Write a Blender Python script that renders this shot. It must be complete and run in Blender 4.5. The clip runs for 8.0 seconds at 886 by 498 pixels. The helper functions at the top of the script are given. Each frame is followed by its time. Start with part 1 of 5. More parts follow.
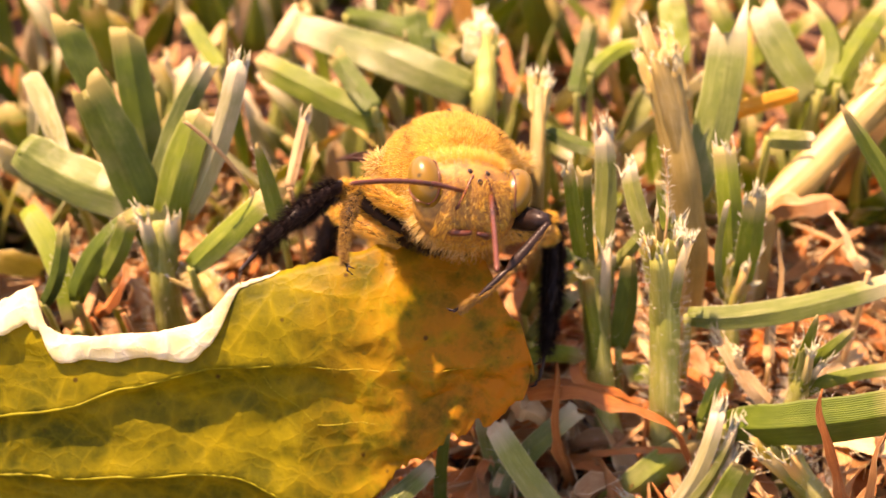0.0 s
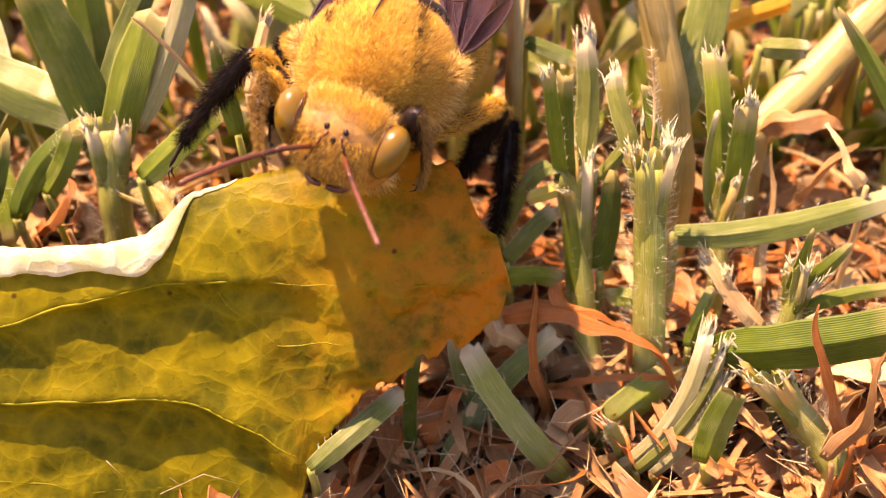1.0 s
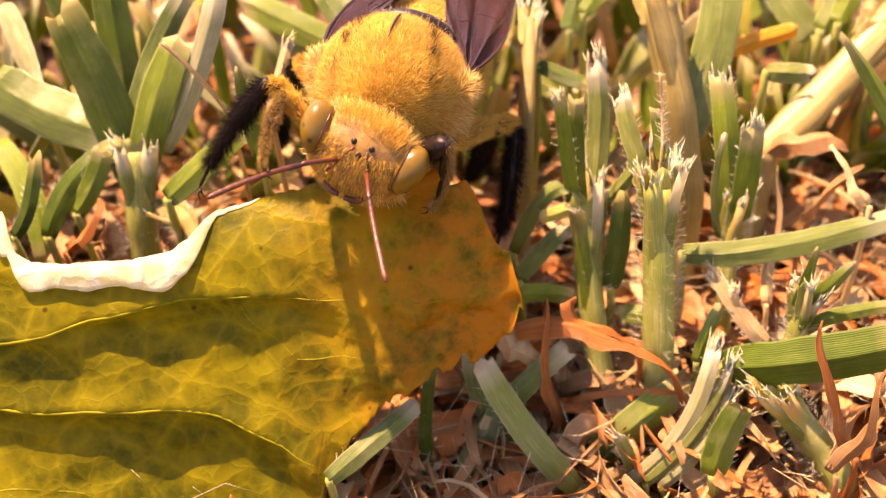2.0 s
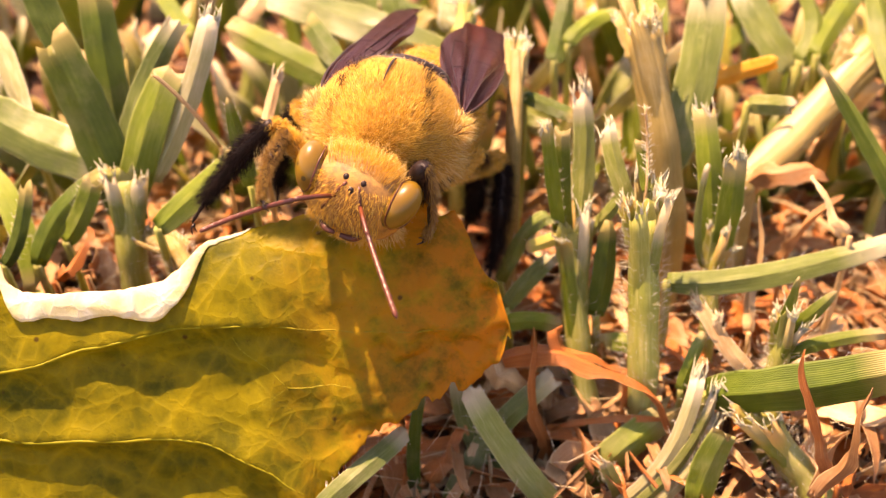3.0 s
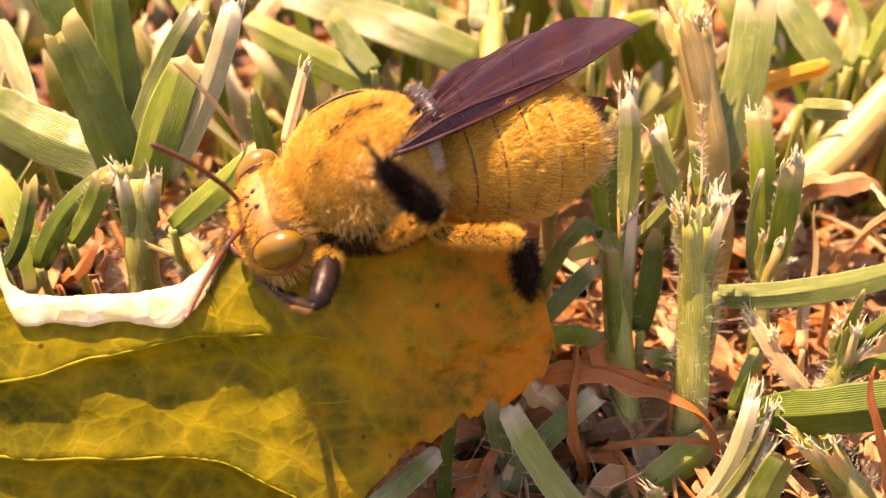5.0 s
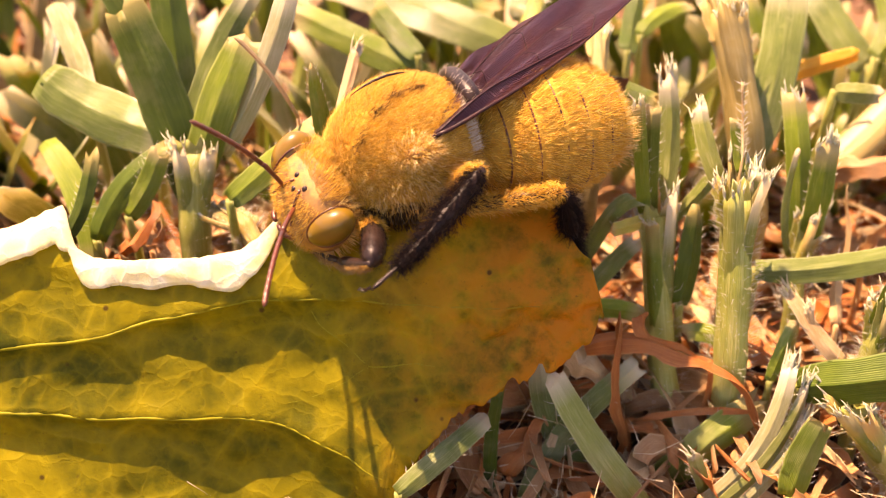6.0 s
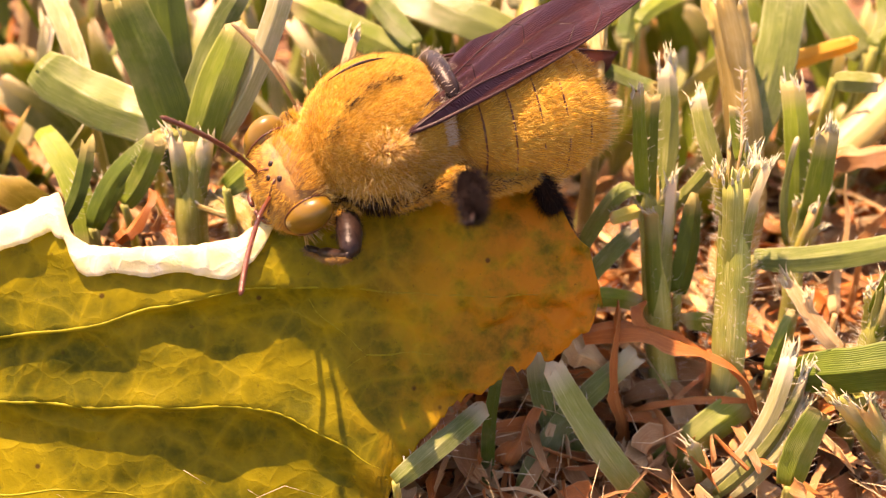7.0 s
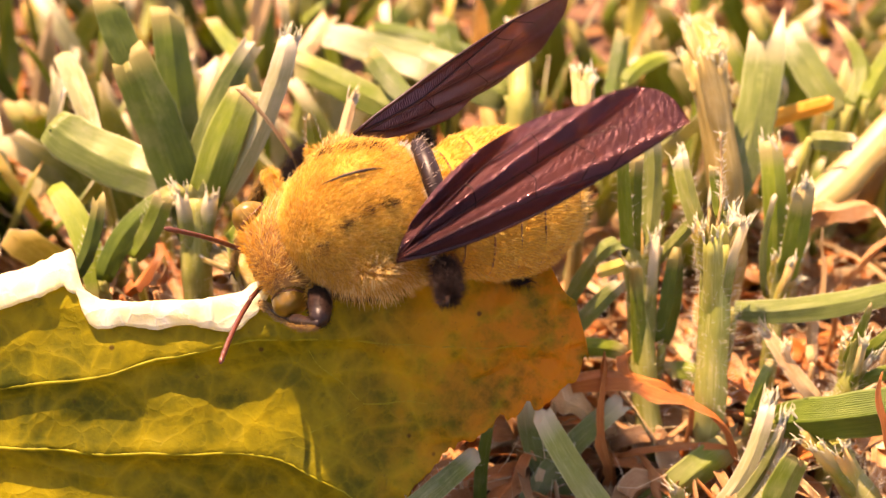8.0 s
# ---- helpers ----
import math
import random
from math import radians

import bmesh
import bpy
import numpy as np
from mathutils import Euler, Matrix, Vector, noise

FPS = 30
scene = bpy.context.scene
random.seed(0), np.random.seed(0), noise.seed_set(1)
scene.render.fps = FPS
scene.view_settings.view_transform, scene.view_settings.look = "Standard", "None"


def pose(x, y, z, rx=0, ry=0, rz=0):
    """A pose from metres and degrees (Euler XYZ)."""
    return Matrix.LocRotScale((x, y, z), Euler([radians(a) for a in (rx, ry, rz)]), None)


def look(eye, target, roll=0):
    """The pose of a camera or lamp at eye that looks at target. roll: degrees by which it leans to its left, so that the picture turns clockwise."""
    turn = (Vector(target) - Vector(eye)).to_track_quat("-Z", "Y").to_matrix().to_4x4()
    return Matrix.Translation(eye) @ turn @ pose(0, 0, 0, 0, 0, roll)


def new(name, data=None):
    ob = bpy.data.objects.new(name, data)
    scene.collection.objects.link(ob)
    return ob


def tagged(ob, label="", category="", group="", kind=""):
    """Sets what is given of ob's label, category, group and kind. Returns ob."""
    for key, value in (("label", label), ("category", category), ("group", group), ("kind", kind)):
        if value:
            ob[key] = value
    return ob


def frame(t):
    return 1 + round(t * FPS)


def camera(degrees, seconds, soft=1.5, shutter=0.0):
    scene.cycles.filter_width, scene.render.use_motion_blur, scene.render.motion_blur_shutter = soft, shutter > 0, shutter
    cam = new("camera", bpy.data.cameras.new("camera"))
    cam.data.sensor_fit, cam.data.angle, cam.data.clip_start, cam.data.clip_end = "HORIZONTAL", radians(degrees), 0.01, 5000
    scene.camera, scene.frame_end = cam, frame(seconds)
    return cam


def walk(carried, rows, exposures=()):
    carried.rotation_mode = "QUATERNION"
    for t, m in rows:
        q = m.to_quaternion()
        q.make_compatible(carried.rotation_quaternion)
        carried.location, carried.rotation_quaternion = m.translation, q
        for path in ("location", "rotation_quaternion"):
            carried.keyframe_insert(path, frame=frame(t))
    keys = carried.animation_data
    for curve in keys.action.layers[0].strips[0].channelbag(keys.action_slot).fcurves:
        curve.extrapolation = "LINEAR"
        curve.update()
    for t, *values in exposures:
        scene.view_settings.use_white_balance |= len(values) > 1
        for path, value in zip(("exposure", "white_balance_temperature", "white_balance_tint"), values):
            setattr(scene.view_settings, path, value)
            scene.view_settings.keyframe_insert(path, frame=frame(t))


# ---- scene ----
cam = camera(40, 8.0, soft=1.1, shutter=0.15)
cam.data.dof.use_dof = True
cam.data.dof.focus_distance = 0.0750
cam.data.dof.aperture_fstop = 40.0
walk(cam, [
    (0.0, pose(0.00074, -0.05744, 0.07242, 48.626, 1.442, 1.084)),
    (0.5, pose(0.00358, -0.05561, 0.07156, 47.914, 1.563, 0.806)),
    (1.0, pose(0.00069, -0.05622, 0.06507, 47.816, 0.444, 0.242)),
    (1.2, pose(0.00366, -0.05932, 0.06544, 49.640, 2.192, 1.916)),
    (2.5, pose(-0.00012, -0.05820, 0.06696, 48.784, 0.236, 0.412)),
    (3.0, pose(0.00017, -0.05872, 0.06782, 49.747, 0.178, 0.163)),
    (3.5, pose(0.00003, -0.05892, 0.06747, 50.026, 0.055, -0.001)),
    (4.0, pose(-0.00015, -0.05971, 0.06825, 50.634, -0.088, 0.130)),
    (4.5, pose(-0.00141, -0.05574, 0.06469, 51.269, -0.837, -0.416)),
    (5.0, pose(-0.00373, -0.05550, 0.06257, 51.450, -1.113, -0.214)),
    (5.2, look((-0.006, -0.059, 0.061), (0.022, 1.519, -1.167), 1.7)),
    (6.5, pose(-0.00763, -0.05988, 0.06108, 52.948, -1.838, -0.489)),
    (7.0, pose(-0.00773, -0.05984, 0.06042, 52.712, -1.902, -0.519)),
    (7.5, pose(-0.00758, -0.06003, 0.06087, 52.841, -1.917, -0.560)),
    (8.0, pose(-0.00753, -0.06214, 0.06379, 54.308, -1.958, -0.545)),
], exposures=[(0.0, 1.80, 8900, 42), (3.0, 1.86, 8900, 42), (8.0, 1.98, 8900, 42)])

# ---- light ----
SUN_TO = Vector((-0.32, 0.28, 0.905)).normalized()      # towards the sun
world = bpy.data.worlds.new("world")
scene.world = world
world.use_nodes = True
wn, wl = world.node_tree.nodes, world.node_tree.links
sky = wn.new("ShaderNodeTexSky")
sky.sky_type, sky.sun_disc = "NISHITA", False
sky.sun_elevation = math.asin(SUN_TO.z)
sky.sun_rotation = math.atan2(SUN_TO.x, SUN_TO.y)
wl.new(sky.outputs[0], wn["Background"].inputs[0])
wn["Background"].inputs[1].default_value = 0.12
sun = new("sun", bpy.data.lights.new("sun", "SUN"))
sun.data.energy, sun.data.angle, sun.data.color = 5.0, radians(0.55), (1.0, 0.86, 0.64)
sun.matrix_world = look(SUN_TO, (0, 0, 0))

# ---- materials ----
MM = 0.001


def material(name, rough=0.5, metal=0.0, spec=0.5):
    m = bpy.data.materials.new(name)
    m.use_nodes = True
    b = m.node_tree.nodes["Principled BSDF"]
    b.inputs["Roughness"].default_value = rough
    b.inputs["Metallic"].default_value = metal
    b.inputs["Specular IOR Level"].default_value = spec
    return m, m.node_tree.nodes, m.node_tree.links, b


def coords(nodes, links, scale=(1, 1, 1), kind="Object"):
    tc, mp = nodes.new("ShaderNodeTexCoord"), nodes.new("ShaderNodeMapping")
    mp.inputs["Scale"].default_value = scale
    links.new(tc.outputs[kind], mp.inputs["Vector"])
    return mp.outputs[0]


def noise_of(nodes, links, vec, scale, detail=4.0, rough=0.6):
    n = nodes.new("ShaderNodeTexNoise")
    n.inputs["Scale"].default_value, n.inputs["Detail"].default_value, n.inputs["Roughness"].default_value = scale, detail, rough
    if vec is not None:
        links.new(vec, n.inputs["Vector"])
    return n.outputs["Fac"]


def ramp(nodes, links, fac, stops):
    r = nodes.new("ShaderNodeValToRGB")
    e = r.color_ramp.elements
    while len(e) < len(stops):
        e.new(0.5)
    for k, (p, c) in zip(e, stops):
        k.position, k.color = p, (*c, 1)
    links.new(fac, r.inputs[0])
    return r.outputs[0]


def mix(nodes, links, fac, a, b, how="MIX"):
    m = nodes.new("ShaderNodeMix")
    m.data_type, m.blend_type = "RGBA", how
    for s, v in ((0, fac), (6, a), (7, b)):
        if isinstance(v, bpy.types.NodeSocket):
            links.new(v, m.inputs[s])
        elif s == 0:
            m.inputs[0].default_value = v
        else:
            m.inputs[s].default_value = (*v, 1)
    return m.outputs[2]


def bump(nodes, links, height, b, strength=0.5, dist=0.0002):
    n = nodes.new("ShaderNodeBump")
    n.inputs["Strength"].default_value, n.inputs["Distance"].default_value = strength, dist
    links.new(height, n.inputs["Height"])
    links.new(n.outputs[0], b.inputs["Normal"])
    return n.outputs[0]


def see_through(m, nodes, links, b, col, amount, normal=None):
    """Lets part of the light pass through a thin leaf."""
    t, x = nodes.new("ShaderNodeBsdfTranslucent"), nodes.new("ShaderNodeMixShader")
    x.inputs[0].default_value = amount
    if isinstance(col, bpy.types.NodeSocket):
        links.new(col, t.inputs[0])
    else:
        t.inputs[0].default_value = (*col, 1)
    if normal is not None:
        links.new(normal, t.inputs["Normal"])
    links.new(b.outputs[0], x.inputs[1])
    links.new(t.outputs[0], x.inputs[2])
    links.new(x.outputs[0], nodes["Material Output"].inputs[0])


def grass_material(name, base, dark, stripe, tip=None, rough=0.42, through_it=0.42, blotch=None):
    """A blade's surface: fine parallel ribs along its length (UV), mottling and a worn tip."""
    m, nodes, links, b = material(name, rough, 0.0, 0.32)
    uv = coords(nodes, links, (1, 1, 1), "UV")
    ribs = nodes.new("ShaderNodeTexWave")
    ribs.wave_type, ribs.bands_direction = "BANDS", "X"
    ribs.inputs["Scale"].default_value, ribs.inputs["Distortion"].default_value = 7.5, 2.6
    ribs.inputs["Detail"].default_value = 2.0
    links.new(uv, ribs.inputs["Vector"])
    ob = coords(nodes, links)
    big = noise_of(nodes, links, ob, 260, 4)
    fine = noise_of(nodes, links, ob, 1800, 3)
    streak = noise_of(nodes, links, coords(nodes, links, (9, 1.3, 1), "UV"), 3.0, 4)
    col = mix(nodes, links, ramp(nodes, links, big, [(0.35, (0, 0, 0)), (0.68, (1, 1, 1))]), base, dark)
    col = mix(nodes, links, ramp(nodes, links, ribs.outputs["Fac"], [(0.45, (0, 0, 0)), (1.0, (0.15, 0.15, 0.15))]), col, stripe)
    col = mix(nodes, links, ramp(nodes, links, streak, [(0.52, (0, 0, 0)), (0.72, (0.75, 0.75, 0.75))]), col, stripe)
    col = mix(nodes, links, ramp(nodes, links, streak, [(0.28, (0.8, 0.8, 0.8)), (0.42, (0, 0, 0))]), col, dark)
    rnd = nodes.new("ShaderNodeObjectInfo").outputs["Random"]
    hue = nodes.new("ShaderNodeHueSaturation")
    mr = nodes.new("ShaderNodeMapRange")
    mr.inputs["To Min"].default_value, mr.inputs["To Max"].default_value = 0.55, 1.3
    both = nodes.new("ShaderNodeMath")
    both.operation = "PINGPONG"
    both.inputs[1].default_value = 1.0
    add = nodes.new("ShaderNodeMath")
    links.new(rnd, add.inputs[0])
    links.new(nodes.new("ShaderNodeNewGeometry").outputs["Random Per Island"], add.inputs[1])
    links.new(add.outputs[0], both.inputs[0])
    links.new(both.outputs[0], mr.inputs[0])
    links.new(mr.outputs[0], hue.inputs["Value"])
    links.new(col, hue.inputs["Color"])
    col = hue.outputs[0]
    span = nodes.new("ShaderNodeSeparateXYZ")
    links.new(uv, span.inputs[0])
    rim = nodes.new("ShaderNodeMath")
    rim.operation = "PINGPONG"
    rim.inputs[1].default_value = 0.5
    links.new(span.outputs[0], rim.inputs[0])
    col = mix(nodes, links, ramp(nodes, links, rim.outputs[0], [(0.0, (0.45, 0.45, 0.45)), (0.05, (0, 0, 0))]), col, tuple(min(0.85, c * 1.5 + 0.08) for c in stripe))
    dust = noise_of(nodes, links, coords(nodes, links, (1.0, 1.0, 1.0)), 130, 5, 0.7)
    col = mix(nodes, links, ramp(nodes, links, dust, [(0.52, (0, 0, 0)), (0.70, (0.5, 0.5, 0.5))]), col, tuple(min(0.8, c * 0.75 + k) for c, k in zip(stripe, (0.17, 0.15, 0.09))))
    spots = ramp(nodes, links, fine, [(0.62, (0, 0, 0)), (0.8, (0.5, 0.5, 0.5))])
    col = mix(nodes, links, spots, col, blotch or stripe)
    if tip:
        sep = nodes.new("ShaderNodeSeparateXYZ")
        links.new(uv, sep.inputs[0])
        col = mix(nodes, links, ramp(nodes, links, sep.outputs[1], [(0.80, (0, 0, 0)), (0.97, (1, 1, 1))]), col, tip)
    links.new(col, b.inputs["Base Color"])
    nrm = bump(nodes, links, ribs.outputs["Fac"], b, 0.4, 0.00006)
    see_through(m, nodes, links, b, mix(nodes, links, 1.0, col, (1.0, 1.0, 0.65), "MULTIPLY"), through_it, nrm)
    return m


green = grass_material("grass green", (0.19, 0.245, 0.020), (0.095, 0.155, 0.011), (0.32, 0.34, 0.08), (0.50, 0.40, 0.18))
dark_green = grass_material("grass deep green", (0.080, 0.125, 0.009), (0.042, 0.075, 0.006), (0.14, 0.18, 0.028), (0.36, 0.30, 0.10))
pale = grass_material("grass pale green", (0.25, 0.275, 0.06), (0.14, 0.18, 0.03), (0.44, 0.42, 0.19), (0.74, 0.64, 0.44))
silver = grass_material("grass grey green", (0.17, 0.215, 0.045), (0.08, 0.12, 0.022), (0.36, 0.37, 0.16), (0.58, 0.52, 0.34), rough=0.3)
yellowing = grass_material("grass yellowing", (0.46, 0.40, 0.08), (0.28, 0.30, 0.05), (0.62, 0.50, 0.16), (0.62, 0.42, 0.16))
bleached = grass_material("grass bleached", (0.37, 0.35, 0.16), (0.21, 0.22, 0.07), (0.70, 0.63, 0.45), (0.82, 0.72, 0.52))
straw = grass_material("straw", (0.62, 0.45, 0.23), (0.40, 0.23, 0.09), (0.76, 0.60, 0.36), through_it=0.35, blotch=(0.3, 0.13, 0.05))
rust = grass_material("withered rust", (0.50, 0.165, 0.040), (0.27, 0.08, 0.020), (0.64, 0.28, 0.085), through_it=0.4, blotch=(0.2, 0.06, 0.02))
rust_pale = grass_material("withered tan", (0.50, 0.245, 0.09), (0.25, 0.10, 0.035), (0.68, 0.43, 0.21), through_it=0.4, blotch=(0.26, 0.09, 0.03))
yellow_dry = grass_material("dry yellow", (0.70, 0.36, 0.03), (0.50, 0.22, 0.02), (0.80, 0.46, 0.08), through_it=0.3)
stem_green = grass_material("stem sheath", (0.38, 0.37, 0.09), (0.22, 0.26, 0.045), (0.56, 0.51, 0.22), rough=0.36, through_it=0.35)
dry_sheath = grass_material("dry sheath", (0.42, 0.31, 0.10), (0.26, 0.19, 0.05), (0.60, 0.47, 0.23), through_it=0.35)


def hair_material(name, stops, rough=0.45):
    m, nodes, links, b = material(name, rough, 0.0, 0.4 if stops[0][1][0] > 0.1 else 0.12)
    g = nodes.new("ShaderNodeNewGeometry")
    col = ramp(nodes, links, g.outputs["Random Per Island"], stops)
    patch = noise_of(nodes, links, coords(nodes, links), 420, 3)
    col = mix(nodes, links, ramp(nodes, links, patch, [(0.48, (0, 0, 0)), (0.70, (0.35, 0.35, 0.35))]), col, tuple(c * k for c, k in zip(stops[0][1], (0.95, 0.75, 0.6))))
    links.new(col, b.inputs["Base Color"])
    b.inputs["Sheen Weight"].default_value = 0.15 if stops[0][1][0] > 0.1 else 0.0
    see_through(m, nodes, links, b, col, 0.42)
    return m


fur_gold = hair_material("golden fur", [(0.0, (0.50, 0.24, 0.016)), (0.25, (0.74, 0.43, 0.036)), (0.8, (0.84, 0.55, 0.070)), (1.0, (0.90, 0.70, 0.22))])
fur_buff = hair_material("buff fur", [(0.0, (0.55, 0.31, 0.05)), (0.5, (0.80, 0.56, 0.15)), (1.0, (0.90, 0.76, 0.38))])
fur_black = hair_material("black fur", [(0.0, (0.008, 0.005, 0.005)), (0.85, (0.018, 0.010, 0.009)), (1.0, (0.06, 0.032, 0.022))], 0.5)
fur_brown = hair_material("brown fur", [(0.0, (0.16, 0.08, 0.015)), (0.6, (0.38, 0.21, 0.03)), (1.0, (0.60, 0.38, 0.08))])
# the shade beneath the body, put into the colour of its fur
fur_shaded = hair_material("shade-darkened fur", [(0.0, (0.012, 0.008, 0.005)), (0.7, (0.05, 0.028, 0.010)), (1.0, (0.20, 0.11, 0.03))])
fur_amber = hair_material("amber fur", [(0.0, (0.30, 0.13, 0.012)), (0.6, (0.55, 0.28, 0.02)), (1.0, (0.72, 0.42, 0.04))])
fur_white = hair_material("whitish down", [(0.0, (0.55, 0.46, 0.34)), (1.0, (0.85, 0.80, 0.70))])
plant_hair = hair_material("plant hair", [(0.0, (0.62, 0.58, 0.42)), (1.0, (0.85, 0.82, 0.70))])


def skin_material(name, a, c, scale, rough=0.5, depth=0.0001, spec=0.5):
    m, nodes, links, b = material(name, rough, 0.0, spec)
    ob = coords(nodes, links)
    big, fine = noise_of(nodes, links, ob, scale, 5), noise_of(nodes, links, ob, scale * 7, 3)
    col = mix(nodes, links, ramp(nodes, links, big, [(0.3, (0, 0, 0)), (0.7, (1, 1, 1))]), a, c)
    links.new(col, b.inputs["Base Color"])
    bump(nodes, links, fine, b, 0.6, depth)
    return m


under_fur = skin_material("matted gold down", (0.46, 0.25, 0.022), (0.30, 0.15, 0.012), 700, 0.9)
cuticle_black = skin_material("black cuticle", (0.010, 0.006, 0.005), (0.026, 0.014, 0.010), 900, 0.36, 0.00004, 0.2)
cuticle_face = skin_material("face cuticle", (0.40, 0.20, 0.03), (0.14, 0.06, 0.012), 1500, 0.5)
cuticle_red = skin_material("red-brown cuticle", (0.15, 0.036, 0.013), (0.04, 0.011, 0.007), 500, 0.34, 0.00004, 0.4)
soil = skin_material("soil", (0.16, 0.075, 0.035), (0.06, 0.026, 0.014), 160, 0.95, 0.0006)


def eye_material():
    m, nodes, links, b = material("compound eye", 0.34, 0.0, 0.25)
    ob = coords(nodes, links)
    v = nodes.new("ShaderNodeTexVoronoi")
    v.inputs["Scale"].default_value = 1100
    links.new(ob, v.inputs["Vector"])
    big = noise_of(nodes, links, ob, 420, 2)
    col = mix(nodes, links, big, (0.21, 0.125, 0.011), (0.10, 0.048, 0.006))
    dots = ramp(nodes, links, v.outputs["Distance"], [(0.17, (1, 1, 1)), (0.26, (0, 0, 0))])
    col = mix(nodes, links, dots, col, (0.05, 0.035, 0.01))
    links.new(col, b.inputs["Base Color"])
    b.inputs["Coat Weight"].default_value, b.inputs["Coat Roughness"].default_value = 0.2, 0.05
    return m


wing_rib = skin_material("wing rib", (0.040, 0.010, 0.009), (0.014, 0.005, 0.005), 700, 0.4, 0.00003, 0.2)
eye_skin = eye_material()


def wing_material():
    """Smoky brown membrane, finely corrugated; violet sheen and ripple highlights are put into its colours."""
    m, nodes, links, b = material("wing membrane", 0.30, 0.0, 1.0)
    uv = coords(nodes, links, (1, 1, 1), "UV")
    w = nodes.new("ShaderNodeTexWave")
    w.wave_type, w.bands_direction = "BANDS", "DIAGONAL"
    w.inputs["Scale"].default_value, w.inputs["Distortion"].default_value = 30.0, 7.0
    w.inputs["Detail"].default_value, w.inputs["Detail Scale"].default_value = 2.0, 0.8
    links.new(uv, w.inputs["Vector"])
    big, fine = noise_of(nodes, links, uv, 3.2, 3), noise_of(nodes, links, uv, 60.0, 2)
    col = ramp(nodes, links, big, [(0.30, (0.030, 0.008, 0.005)), (0.50, (0.065, 0.017, 0.010)), (0.72, (0.11, 0.036, 0.020))])
    # shade in the ripple troughs, put into the colour
    col = mix(nodes, links, ramp(nodes, links, w.outputs["Fac"], [(0.3, (0.4, 0.4, 0.4)), (0.6, (0, 0, 0))]), col, (0.03, 0.008, 0.008))
    sep = nodes.new("ShaderNodeSeparateXYZ")
    links.new(uv, sep.inputs[0])
    out = nodes.new("ShaderNodeMapRange")
    out.inputs["From Max"].default_value = 2.7
    links.new(sep.outputs[0], out.inputs[0])
    # painted highlights: lighter ripple crests, and a violet sheen towards the tip
    col = mix(nodes, links, ramp(nodes, links, out.outputs[0], [(0.35, (0, 0, 0)), (0.9, (0.32, 0.32, 0.32))]), mix(nodes, links, ramp(nodes, links, w.outputs["Fac"], [(0.45, (0, 0, 0)), (0.7, (1, 1, 1))]), col, (0.07, 0.028, 0.030)), (0.06, 0.024, 0.036))
    links.new(col, b.inputs["Base Color"])
    # pinkish tint of the reflections stands in for the sheen
    b.inputs["Specular Tint"].default_value = (1.0, 0.50, 0.56, 1)
    b.inputs["IOR"].default_value = 2.0
    both = nodes.new("ShaderNodeMath")
    both.operation = "MULTIPLY_ADD"
    both.inputs[1].default_value = 0.9
    links.new(fine, both.inputs[0])
    links.new(w.outputs["Fac"], both.inputs[2])
    nrm = bump(nodes, links, both.outputs[0], b, 1.0, 0.00085)
    tr, x = nodes.new("ShaderNodeBsdfTransparent"), nodes.new("ShaderNodeMixShader")
    tr.inputs[0].default_value = (0.60, 0.34, 0.22, 1)
    links.new(ramp(nodes, links, out.outputs[0], [(0.1, (0.12, 0.12, 0.12)), (0.5, (0.26, 0.26, 0.26)), (1.0, (0.50, 0.50, 0.50))]), x.inputs[0])
    links.new(b.outputs[0], x.inputs[1])
    links.new(tr.outputs[0], x.inputs[2])
    links.new(x.outputs[0], nodes["Material Output"].inputs[0])
    return m


wing_skin = wing_material()


